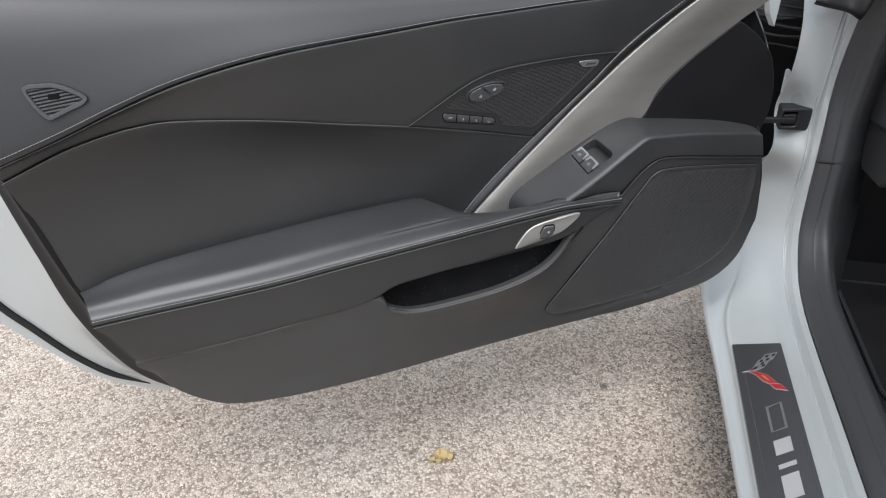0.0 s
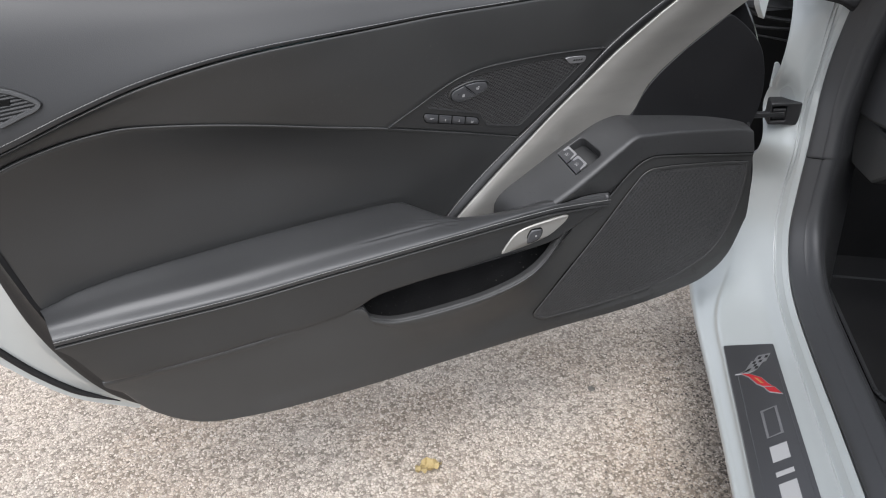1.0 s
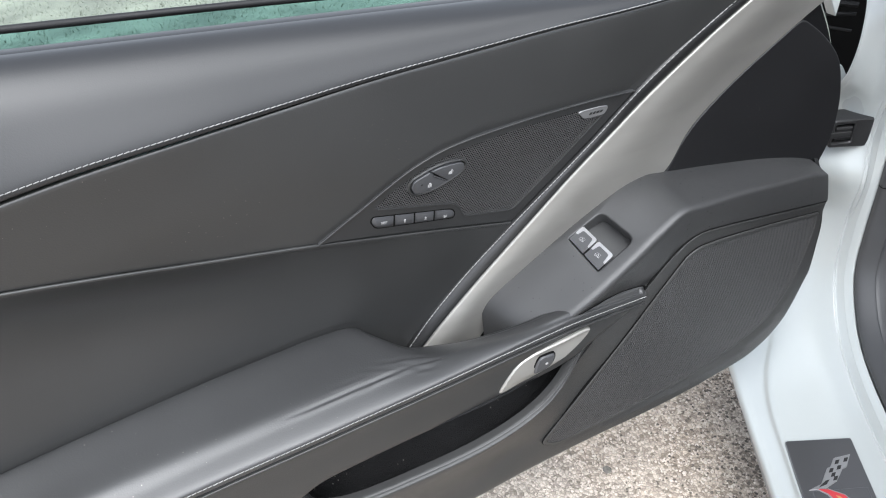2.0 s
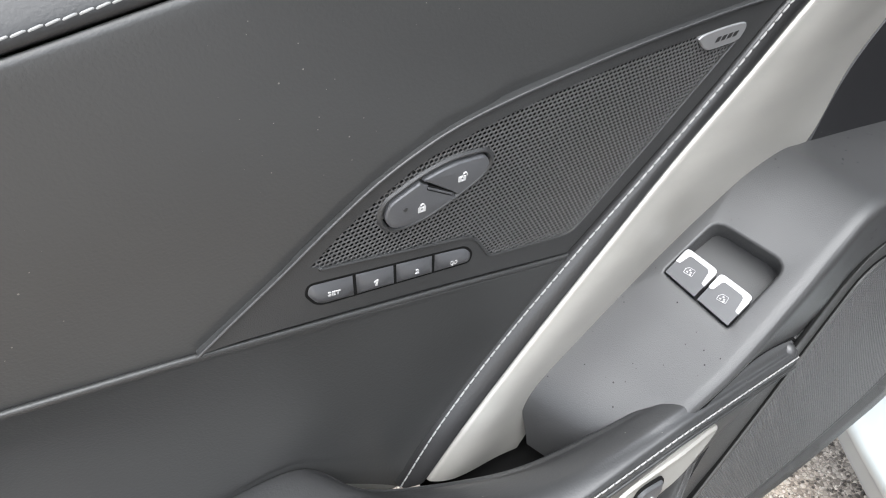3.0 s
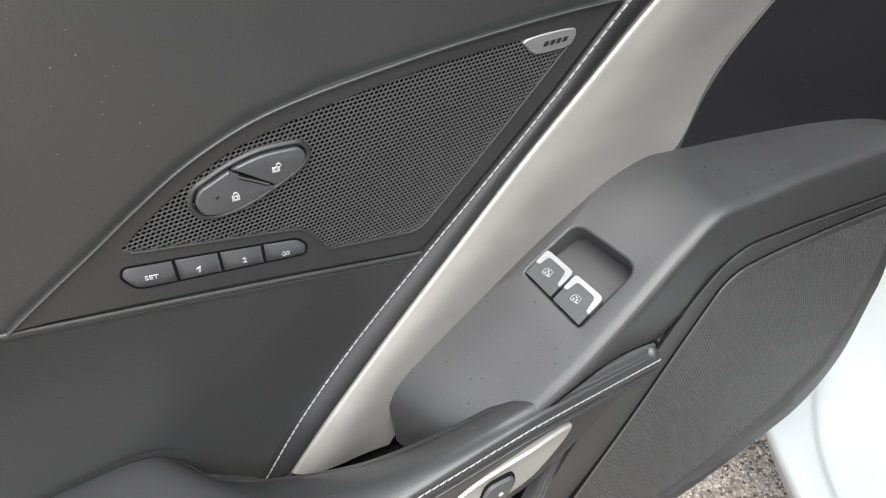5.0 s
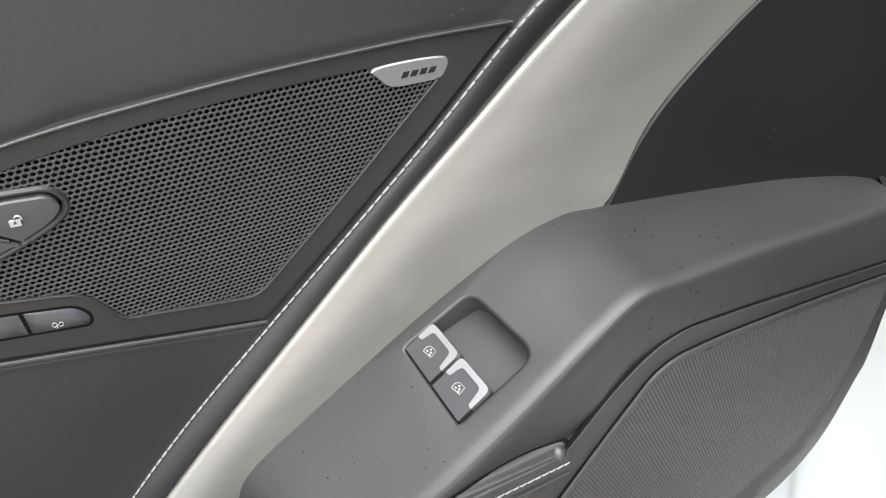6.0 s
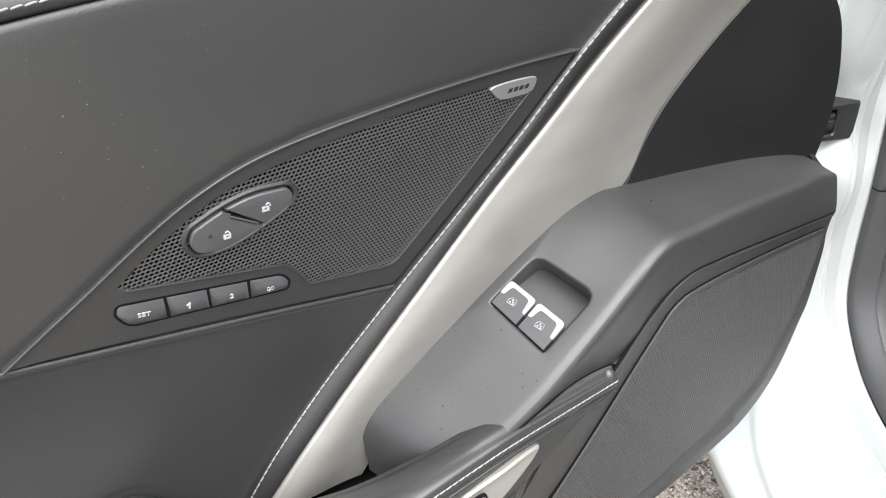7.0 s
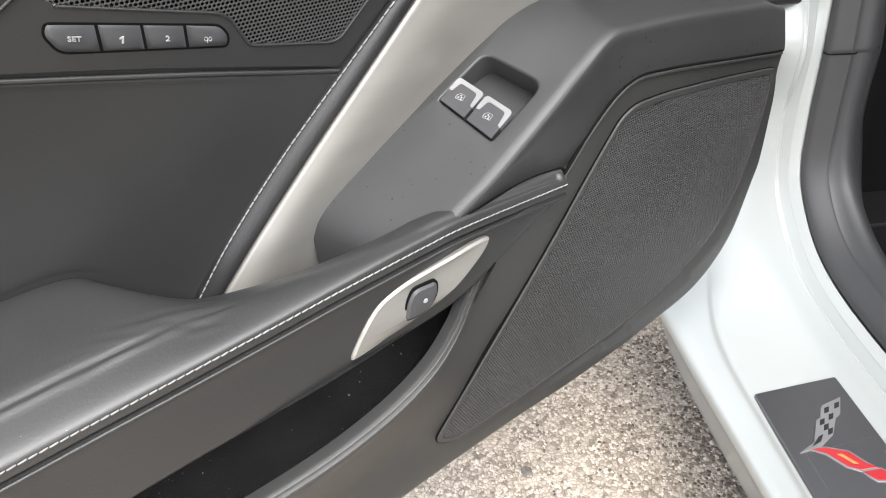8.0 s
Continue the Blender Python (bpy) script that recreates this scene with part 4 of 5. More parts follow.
# sail panel at the mirror
SAIL_RING = rounded([(0.360, 0.700), (0.393, 0.770), (0.446, 0.8170), (0.532, 0.8735), (0.572, 0.848), (0.612, 0.810), (0.631, 0.754), (0.634, 0.705), (0.618, 0.655)], [0.01, 0.03, 0.03, 0.012, 0.03, 0.04, 0.05, 0.03, 0.01], 6)
plate("sail_panel", SAIL_RING, lambda u, v, h: d(u, v, 0.012 + h), 0.007, SAIL, door, "satin black triangular sail panel", bottom=-0.02, bevel=0.0015)

# pull plate with the door release button
PULL = closed([(0.1070, 0.5668), (0.1185, 0.5845), (0.130, 0.596), (0.148, 0.6030), (0.172, 0.6065), (0.200, 0.6090), (0.2185, 0.6085), (0.2225, 0.6045), (0.2126, 0.5930), (0.188, 0.5780), (0.151, 0.5675), (0.118, 0.5635), (0.1085, 0.5635)], 80)


def pull_place(u, v, h):
    return d(u, v + 0.0 * h, 0.1058 + 0.08 * (v - 0.585) + 0.12 * max(0.0, 0.135 - u) - 0.03 * max(0.0, u - 0.12) - 0.10 * max(0.0, u - 0.19) + h)


pull = plate("release_plate", PULL, pull_place, 0.0024, SILVER, door, "satin silver door release plate", bottom=-0.006, bevel=0.0016)
RELEASE = rounded([(0.1488, 0.5745), (0.1510, 0.5890), (0.1560, 0.5970), (0.1735, 0.5960), (0.1745, 0.5870), (0.1700, 0.5775), (0.1600, 0.5738)], [0.003, 0.005, 0.004, 0.003, 0.004, 0.004, 0.003], 4)
plate("button_gap", inset(RELEASE, -0.0016), pull_place, 0.0033, DARK, pull, bottom=0.0, bevel=0.0002)
release = plate("release_button", RELEASE, pull_place, 0.0054, BUTTON, pull, "black door release button", bottom=0.0, bevel=0.0015, dome=0.0005)
plate("button_dot", [(0.1635 + 0.0018 * math.cos(a * math.pi / 8), 0.5857 + 0.0018 * math.sin(a * math.pi / 8)) for a in range(16)], pull_place, 0.0062, MARK, release, bottom=0.003, bevel=0.0001)


# oval side vent on the pad
def vent_place(u, v, h):
    return d(u, v - 0.005, 0.0925 - 0.30 * (v - 0.85) + h)


VENT = closed([(-0.5365, 0.897), (-0.530, 0.9022), (-0.5195, 0.9028), (-0.501, 0.9016), (-0.4875, 0.8968), (-0.4725, 0.8884), (-0.4652, 0.881), (-0.4714, 0.8739), (-0.4876, 0.8682), (-0.5035, 0.8622), (-0.5125, 0.8598), (-0.5199, 0.8649), (-0.5293, 0.8782)], 60)
vent = plate("side_vent", VENT, vent_place, 0.0025, BEZEL, door, "small black plastic air vent with slats", bottom=-0.012, bevel=0.001, holes=[inset(VENT, 0.0055)])
plate("vent_bed", inset(VENT, 0.004), vent_place, -0.0016, RUBBER, vent, bottom=-0.011, bevel=0.0003)
VIN = inset(VENT, 0.005)
for k in range(9):
    v0 = 0.8665 + 0.0040 * k
    xs = []
    for i, (bx, by) in enumerate(VIN):
        ax, ay = VIN[i - 1]
        y0, y1 = ay - 0.10 * (ax + 0.5), by - 0.10 * (bx + 0.5)
        if (y0 > v0) != (y1 > v0):
            xs.append(ax + (bx - ax) * (v0 - y0) / (y1 - y0))
    if len(xs) >= 2:
        a, b = min(xs), max(xs)
        f = lambda x: v0 + 0.10 * (x + 0.5)
        plate("slat", [(a, f(a) - 0.0011), (b, f(b) - 0.0011), (b, f(b) + 0.0011), (a, f(a) + 0.0011)], vent_place, 0.0008, BEZEL, vent, bottom=-0.004, bevel=0.0005)
plate("thumb_wheel", rounded([(-0.5095, 0.8835), (-0.4965, 0.8825), (-0.4955, 0.8893), (-0.5085, 0.8900)], 0.002, 3), vent_place, 0.0013, DARK, vent, "small black thumb wheel", bottom=-0.002, bevel=0.0006)

# painted shell, seals and glass
E0 = [(-0.602, 0.86, 0.070), (-0.598, 0.80, 0.068), (-0.578, 0.70, 0.064), (-0.556, 0.60, 0.060), (-0.533, 0.53, 0.060), (-0.500, 0.46, 0.062), (-0.450, 0.392, 0.064), (-0.385, 0.352, 0.066)]
E1 = [(-0.638, 0.86, 0.020), (-0.625, 0.80, 0.020), (-0.610, 0.71, 0.020), (-0.595, 0.63, 0.020), (-0.577, 0.54, 0.020), (-0.548, 0.462, 0.020), (-0.505, 0.390, 0.020), (-0.440, 0.335, 0.022)]
E2 = [(-0.80, 0.84, -0.05), (-0.765, 0.74, -0.05), (-0.730, 0.62, -0.05), (-0.687, 0.534, -0.05), (-0.654, 0.480, -0.05), (-0.612, 0.415, -0.05), (-0.563, 0.359, -0.05), (-0.480, 0.303, -0.045)]
E3 = [(-0.83, 0.82, -0.068), (-0.79, 0.71, -0.068), (-0.750, 0.58, -0.068), (-0.706, 0.483, -0.068), (-0.670, 0.434, -0.068), (-0.625, 0.374, -0.068), (-0.573, 0.322, -0.068), (-0.490, 0.278, -0.065)]
loft("rubber_edge", [E0, blend(E0, E1, 0.5, -0.006), shift(E1, dw=0.002), shift(E1, dw=-0.004)], 50, 8, RUBBER, door, "black rubber door edge seal", back=(0.006, 0.004, 0))
loft("inner_shell", [shift(E1, du=0.004, dw=0.001), shift(E1, dw=-0.006, du=-0.002), blend(E1, E2, 0.4, -0.012), blend(E1, E2, 0.8, -0.006), E2, blend(E2, E3, 0.5, -0.004), E3], 60, 20, WHITE, door, "white painted inner door shell", back=(0.004, 0.006, 0))
STRIP = shift(blend(E2, E3, 0.25), dw=0.002)
STRIP = STRIP[:-1] + [tuple(p * 0.35 + q * 0.65 for p, q in zip(STRIP[-2], STRIP[-1]))]
piping("weatherstrip", STRIP, lambda f: 0.0062 * min(1.0, 0.12 + (1 - f) * 7), RUBBER, door, "black rubber weatherstrip")
OUT_T = [(-0.84, 0.90, -0.075), (-0.60, 0.925, -0.085), (-0.30, 0.93, -0.09), (0.0, 0.925, -0.09), (0.30, 0.92, -0.085), (0.56, 0.90, -0.07)]
OUT_M = [(-0.80, 0.72, -0.075), (-0.60, 0.70, -0.12), (-0.30, 0.70, -0.13), (0.0, 0.70, -0.13), (0.30, 0.70, -0.12), (0.60, 0.70, -0.07)]
OUT_B = [(-0.60, 0.345, -0.072), (-0.48, 0.42, -0.075), (-0.30, 0.44, -0.08), (0.0, 0.45, -0.08), (0.30, 0.45, -0.07), (0.60, 0.46, -0.04)]
loft("outer_skin", [OUT_T, OUT_M, OUT_B], 40, 16, WHITE, door, "white painted outer door skin", back=(0, 0.004, 0))
GLASS = bpy.data.materials.new("green_tinted_glass")
GLASS.use_nodes = True
gp = GLASS.node_tree.nodes["Principled BSDF"]
gp.inputs["Base Color"].default_value = (0.45, 0.68, 0.69, 1)
gp.inputs["Roughness"].default_value, gp.inputs["IOR"].default_value = 0.02, 1.5
gp.inputs["Transmission Weight"].default_value = 1.0
GT = [(-0.66, 1.000, -0.05), (-0.45, 0.992, -0.05), (-0.245, 0.979, -0.05), (-0.05, 0.967, -0.05), (0.138, 0.953, -0.05), (0.40, 0.935, -0.05)]
loft("window_glass", [GT, shift(GT, dv=-0.03), shift(GT, dv=-0.12)], 40, 8, GLASS, door, "green tinted window glass, mostly lowered", back=(0, 0.0045, 0))
piping("glass_edge", shift(GT, dv=0.001, dw=-0.0022), 0.0032, RUBBER, door, "dark upper glass edge")
plate("hinge_side_panel", [(0.56, 0.42), (0.615, 0.47), (0.615, 0.60), (0.60, 0.65), (0.56, 0.65)], lambda u, v, h: d(u, v, h), 0.03, RUBBER, door, "black inner door end", bottom=-0.06, bevel=0.004)

# ---- the car's body at the door opening ----
body = new("car")
body.matrix_basis = pose(0.575, 1.123, 0, 0, 0, -11.8)
tagged(body, "white sports car body with open driver's doorway", "car")


def c(l, s, z):
    return Vector((l, s, z))


# rails from the top of the windscreen pillar down and back along the sill
FLANGE = [(0.130, 0.10, 1.10), (0.130, 0.19, 0.92), (0.130, 0.24, 0.80), (0.130, 0.256, 0.72), (0.130, 0.250, 0.65), (0.130, 0.242, 0.575), (0.130, 0.238, 0.50), (0.130, 0.226, 0.43), (0.130, 0.190, 0.385), (0.130, 0.140, 0.353), (0.130, 0.068, 0.336), (0.130, -0.05, 0.331), (0.130, -0.25, 0.334), (0.130, -0.50, 0.336), (0.130, -0.90, 0.34)]
GROOVE = [(0.112, 0.13, 1.10), (0.112, 0.215, 0.92), (0.112, 0.255, 0.80), (0.112, 0.268, 0.72), (0.112, 0.262, 0.65), (0.112, 0.255, 0.575), (0.112, 0.250, 0.50), (0.112, 0.236, 0.42), (0.112, 0.198, 0.372), (0.112, 0.143, 0.340), (0.112, 0.068, 0.324), (0.112, -0.05, 0.319), (0.112, -0.25, 0.320), (0.112, -0.50, 0.322), (0.112, -0.90, 0.326)]
FACE = [(0.085, 0.19, 1.10), (0.085, 0.262, 0.92), (0.085, 0.298, 0.80), (0.086, 0.305, 0.72), (0.086, 0.302, 0.65), (0.086, 0.296, 0.575), (0.085, 0.286, 0.50), (0.083, 0.262, 0.41), (0.082, 0.212, 0.352), (0.082, 0.146, 0.317), (0.083, 0.068, 0.301), (0.083, -0.05, 0.296), (0.083, -0.25, 0.296), (0.083, -0.50, 0.297), (0.083, -0.90, 0.30)]
CREASE = [(0.05, 0.27, 1.10), (0.05, 0.335, 0.92), (0.052, 0.36, 0.80), (0.054, 0.362, 0.72), (0.054, 0.358, 0.65), (0.052, 0.350, 0.575), (0.046, 0.335, 0.48), (0.050, 0.292, 0.382), (0.040, 0.222, 0.3215), (0.012, 0.14, 0.2925), (0.0005, 0.068, 0.2812), (0.001, -0.05, 0.2755), (0.001, -0.25, 0.2755), (0.001, -0.50, 0.2765), (0.001, -0.90, 0.2785)]
ROCK = [(0.03, 0.36, 1.10), (0.03, 0.42, 0.92), (0.03, 0.46, 0.80), (0.03, 0.46, 0.72), (0.02, 0.45, 0.65), (0.01, 0.44, 0.55), (-0.01, 0.42, 0.42), (-0.03, 0.36, 0.30), (-0.036, 0.26, 0.250), (-0.036, 0.16, 0.243), (-0.033, 0.068, 0.241), (-0.028, -0.05, 0.241), (-0.024, -0.25, 0.243), (-0.022, -0.50, 0.245), (-0.022, -0.90, 0.247)]
PILLAR_EDGE = [(0.05, 0.36, 1.10), (0.05, 0.325, 0.92), (0.05, 0.262, 0.826), (0.05, 0.262, 0.742), (0.05, 0.328, 0.650), (0.05, 0.275, 0.585)]
for i, (l, s, z) in enumerate(PILLAR_EDGE):
    CREASE[i] = (l, s, z)
    ROCK[i] = (l + 0.05, s + 0.05, z)
    # the pillar's face runs nearly flat from its inner flange to this edge
    for rail, f in ((GROOVE, 0.22), (FACE, 0.55)):
        a, b = FLANGE[i], CREASE[i]
        rail[i] = (a[0] + (b[0] - a[0]) * f, a[1] + (b[1] - a[1]) * f - 0.006 * math.sin(math.pi * f), a[2] + (b[2] - a[2]) * f)


def stepped(a, b, f, deep):
    """A rail set back: forwards on the pillar, downwards on the sill."""
    return [(l, s + deep * (1 - k), z - deep * k) for (l, s, z), k in zip(blend(a, b, f), [min(1.0, max(0.0, (i - 6) / 4)) for i in range(len(a))])]


loft("door_frame", [shift(FLANGE, du=-0.001), blend(FLANGE, GROOVE, 0.55), stepped(FLANGE, GROOVE, 0.62, 0.001), stepped(FLANGE, GROOVE, 0.92, 0.007), stepped(GROOVE, FACE, 0.03, 0.007), blend(GROOVE, FACE, 0.16), blend(GROOVE, FACE, 0.30), FACE, blend(FACE, CREASE, 0.5, 0.001), blend(FACE, CREASE, 0.88, 0.0008), blend(CREASE, ROCK, 0.05, -0.0005), blend(CREASE, ROCK, 0.2, -0.005), blend(CREASE, ROCK, 0.55, -0.004), blend(CREASE, ROCK, 0.9, 0.001), shift(ROCK, du=0.004, dw=-0.012), shift(ROCK, du=0.022, dw=-0.05), shift(ROCK, du=0.05, dw=-0.13)], 130, 84, WHITE, body, "white painted door frame and sill", back=(0.006, 0.0, -0.006), to=c, sharp=60)
TR0 = stepped(FLANGE, FLANGE, 0.0, -0.003)
TRIM1 = [(0.180, 0.05, 1.10), (0.180, 0.13, 0.93), (0.180, 0.190, 0.81), (0.183, 0.220, 0.72), (0.186, 0.232, 0.65), (0.190, 0.226, 0.582), (0.190, 0.222, 0.50), (0.190, 0.202, 0.44), (0.190, 0.165, 0.400), (0.190, 0.112, 0.372), (0.190, 0.04, 0.358), (0.190, -0.07, 0.3555), (0.190, -0.29, 0.357), (0.190, -0.52, 0.358), (0.190, -0.90, 0.36)]
TRIM2 = [(l + 0.03, s + 0.01, z - 0.12) if i > 7 else (l + 0.06, s + 0.10, z) for i, (l, s, z) in enumerate(TRIM1)]
upper = lambda rail: rail[:6]
lower = lambda rail: rail[5:]
TRIM_RAILS = [TR0, stepped(TR0, TRIM1, 0.05, -0.009), stepped(TR0, TRIM1, 0.36, -0.013), stepped(TR0, TRIM1, 0.44, -0.013), stepped(TR0, TRIM1, 0.92, -0.003), TRIM2]
for name, pick, label in (("kick_panel", upper, "dark grey plastic pillar trim"), ("sill_trim", lower, "grey plastic sill trim")):
    loft(name, [pick(rail) for rail in TRIM_RAILS], 60, 24, TRIM, body, label, back=(0.006, 0.004, -0.004), to=c, sharp=60)

bm = bmesh.new()
skin(bm, [[c(0.20, -1.2, 0.20), c(0.20, 0.9, 0.20)], [c(1.5, -1.2, 0.20), c(1.5, 0.9, 0.20)]], (0, 0, -0.02))
part("floor_carpet", bm, CARPET, body, "black carpet in the footwell")
# unseen block added below the floor, reaching down to the ground
bm = bmesh.new()
skin(bm, [[c(0.30, -1.2, 0.19), c(0.30, 0.45, 0.19)], [c(1.5, -1.2, 0.19), c(1.5, 0.45, 0.19)]], (0, 0, -0.19))
part("support_block", bm, RUBBER, body, "added unseen black block under the car floor")
bm = bmesh.new()
skin(bm, [[c(0.20, 0.52, 0.2), c(1.5, 0.52, 0.2)], [c(0.20, 0.45, 1.1), c(1.5, 0.45, 1.1)]], (0, 0.03, 0))
part("bulkhead", bm, CARPET, body, "dark bulkhead behind the pedals")
bm = bmesh.new()
skin(bm, [[c(0.36, -1.3, 1.16), c(0.36, 0.30, 1.16)], [c(1.55, -1.3, 1.18), c(1.55, 0.30, 1.18)]], (0, 0, 0.03))
part("roof", bm, WHITE, body, "white roof panel")
bm = bmesh.new()
skin(bm, [[c(1.5, -1.3, 0.2), c(1.5, 0.5, 0.2)], [c(1.5, -1.3, 1.16), c(1.5, 0.5, 1.16)]], (0.03, 0, 0))
part("far_side", bm, CARPET, body, "dark far side of the cabin")
bm = bmesh.new()
skin(bm, [[c(0.14, -1.3, 0.2), c(1.5, -1.3, 0.2)], [c(0.14, -1.3, 1.16), c(1.5, -1.3, 1.16)]], (0, -0.03, 0))
part("rear_wall", bm, CARPET, body, "dark rear wall of the cabin")
# dashboard end: a broad rounded lobe over a pointed knee panel
DASH = rounded([(0.20, 0.95), (0.27, 0.80), (0.318, 0.765), (0.330, 0.7135), (0.345, 0.645), (0.311, 0.6465), (0.217, 0.657), (0.12, 0.676), (0.03, 0.70), (0.03, 0.95)], [0.01, 0.03, 0.03, 0.05, 0.008, 0.01, 0.05, 0.05, 0.02, 0.02], 6)
plate("dash_end", DASH, lambda s, z, h: c(0.222 - h, s, z), 0.010, TRIM, body, "rounded dark grey dashboard end", bottom=-0.35, bevel=0.008)
KNEE = rounded([(0.31, 0.66), (0.2567, 0.558), (0.1415, 0.5706), (0.0646, 0.622), (0.03, 0.66)], [0.01, 0.01, 0.004, 0.02, 0.01], 4)
plate("knee_panel", KNEE, lambda s, z, h: c(0.226 - h, s, z), 0.008, PLASTIC, body, "black pointed knee panel", bottom=-0.35, bevel=0.004)
loft("pillar_gasket", [[(0.043, 0.182, 0.884), (0.063, 0.185, 0.879), (0.092, 0.154, 0.878), (0.117, 0.163, 0.865), (0.126, 0.172, 0.878)], [(0.043, 0.170, 0.895), (0.062, 0.170, 0.890), (0.091, 0.145, 0.890), (0.116, 0.150, 0.882), (0.128, 0.160, 0.895)], [(0.040, 0.20, 0.92), (0.059, 0.195, 0.926), (0.088, 0.175, 0.931), (0.113, 0.170, 0.929), (0.130, 0.16, 0.927)], [(0.040, 0.26, 1.0), (0.06, 0.25, 1.0), (0.09, 0.23, 1.0), (0.115, 0.21, 1.0), (0.135, 0.2, 1.0)]], 24, 14, RUBBER, body, "soft black rubber pillar gasket", back=(0.006, 0.012, 0.004), to=c)
# joint between the pillar trim and the sill trim
piping("trim_joint", [(rail[5][0], rail[5][1] - 0.0005, rail[5][2]) for rail in TRIM_RAILS[:5]], 0.0007, DARK, body, "dark joint", n=30, to=c)


# sill plate with its emblem and bars
def sill_place(l, s, h):
    return c(l, s, 0.2775 + 0.25 * l + h)


plate_ob = plate("sill_plate", rounded([(0.0, 0.0), (0.084, -0.005), (0.086, -0.62), (0.0, -0.62)], 0.003, 3), sill_place, 0.0020, PLATE, body, "brushed dark metal sill plate with red and white emblem", bottom=-0.004, bevel=0.0007)
plate("raised_centre", rounded([(0.0125, -0.088), (0.079, -0.088), (0.079, -0.60), (0.0125, -0.60)], 0.002, 3), sill_place, 0.0027, PLATE, plate_ob, bottom=0.0, bevel=0.0008)
FLAG = [(0.0085, -0.0869), (0.0253, -0.0788), (0.0396, -0.0539), (0.0442, -0.0524), (0.0510, -0.0400), (0.0527, -0.0382), (0.0741, -0.0339), (0.0640, -0.0540), (0.0579, -0.0573), (0.0460, -0.0755), (0.0290, -0.0861)]
plate("chequered_flag", FLAG, sill_place, 0.0040, CHROME, plate_ob, "chequered silver and black flag", bottom=0.0, bevel=0.0005)
# black checks in staggered rows up the flag
for l0, s0 in ((0.0541, -0.0456), (0.0656, -0.0430), (0.0434, -0.0584), (0.0540, -0.0547), (0.0439, -0.0656), (0.0450, -0.0716)):
    plate("black_check", [(l0 - 0.0041, s0 - 0.0036), (l0 + 0.0010, s0 - 0.0028), (l0 + 0.0043, s0 + 0.0036), (l0 - 0.0008, s0 + 0.0030)], sill_place, 0.0042, INK, plate_ob, bottom=0.003, bevel=0.0001)
plate("black_check", [(0.0208, -0.0841), (0.0321, -0.0742), (0.0373, -0.0730), (0.0315, -0.0804)], sill_place, 0.0042, INK, plate_ob, bottom=0.003, bevel=0.0001)
WAVE = [(0.0196, -0.0866), (0.0314, -0.0882), (0.0483, -0.0990), (0.0563, -0.1155), (0.0628, -0.1228), (0.0482, -0.1216), (0.0398, -0.1144), (0.0299, -0.0953)]
TAIL = [(0.0490, -0.1240), (0.0650, -0.1252), (0.0735, -0.1420), (0.0560, -0.1360), (0.0530, -0.1312)]
for ring in (WAVE, TAIL):
    plate("silver_border", inset(ring, -0.0017), sill_place, 0.0040, CHROME, plate_ob, bottom=0.0, bevel=0.0004)
    plate("red_flag", ring, sill_place, 0.0044, RED, plate_ob, "red enamel flag", bottom=0.002, bevel=0.0003)
plate("gold_mark", [(0.0373, -0.0988), (0.0419, -0.1003), (0.0464, -0.1085), (0.0498, -0.1150), (0.0455, -0.1135), (0.0418, -0.1068)], sill_place, 0.0047, GOLD, plate_ob, bottom=0.003, bevel=0.0001)
def slant(s0, s1):
    return [(0.034, s0 - 0.006), (0.0605, s0 + 0.006), (0.0605, s1 + 0.006), (0.034, s1 - 0.006)]


plate("bar", slant(-0.176, -0.238), sill_place, 0.0034, PLATE_EDGE, plate_ob, "outlined grey bar", bottom=0.002, bevel=0.0001, holes=[inset(slant(-0.176, -0.238), 0.0042)])
for s0, s1 in ((-0.258, -0.290), (-0.310, -0.319), (-0.333, -0.380)):
    plate("bar", slant(s0, s1), sill_place, 0.0034, MARK, plate_ob, "white bar", bottom=0.002, bevel=0.0001)


# door check: bracket box on the pillar, roller housing and strap
def bracket_place(a, b, h):
    return c(0.109 - a, 0.272 - h - 0.25 * a, 0.648 + b)


bracket = plate("check_bracket", rounded([(0.0, -0.0235), (0.060, -0.0195), (0.060, 0.0235), (0.0, 0.0225)], 0.004, 3), bracket_place, 0.006, STEEL, body, "black door check bracket", bottom=-0.03, bevel=0.002, holes=[rounded([(0.028, -0.013), (0.056, -0.013), (0.056, 0.016), (0.028, 0.016)], 0.003, 3)])
plate("bracket_bed", rounded([(0.026, -0.016), (0.058, -0.016), (0.058, 0.018), (0.026, 0.018)], 0.003, 3), bracket_place, -0.010, DARK, bracket, bottom=-0.03, bevel=0.001)
for k in (-1, 1):
    bm = bmesh.new()
    tube(bm, [bracket_place(0.030, 0.007 * k, -0.001), bracket_place(0.054, 0.007 * k, -0.001)], 0.0042, 12)
    part("roller", bm, STEEL, bracket, "steel roller")
bm = bmesh.new()
slab(bm, [(0.030, -0.0045), (0.089, -0.0055), (0.089, 0.0045), (0.030, 0.0045)], bracket_place, 0.006, -0.004, 0.001)
part("check_strap", bm, STEEL, bracket, "black steel check strap")

plate("hinge_tab", rounded([(0.0500, 0.735), (0.0565, 0.736), (0.0660, 0.7215), (0.0560, 0.690), (0.0500, 0.686)], 0.003, 3), lambda l, z, h: c(l, 0.300 - h, z), 0.0015, WHITE, body, "small white hinge tab", bottom=-0.004, bevel=0.0008)

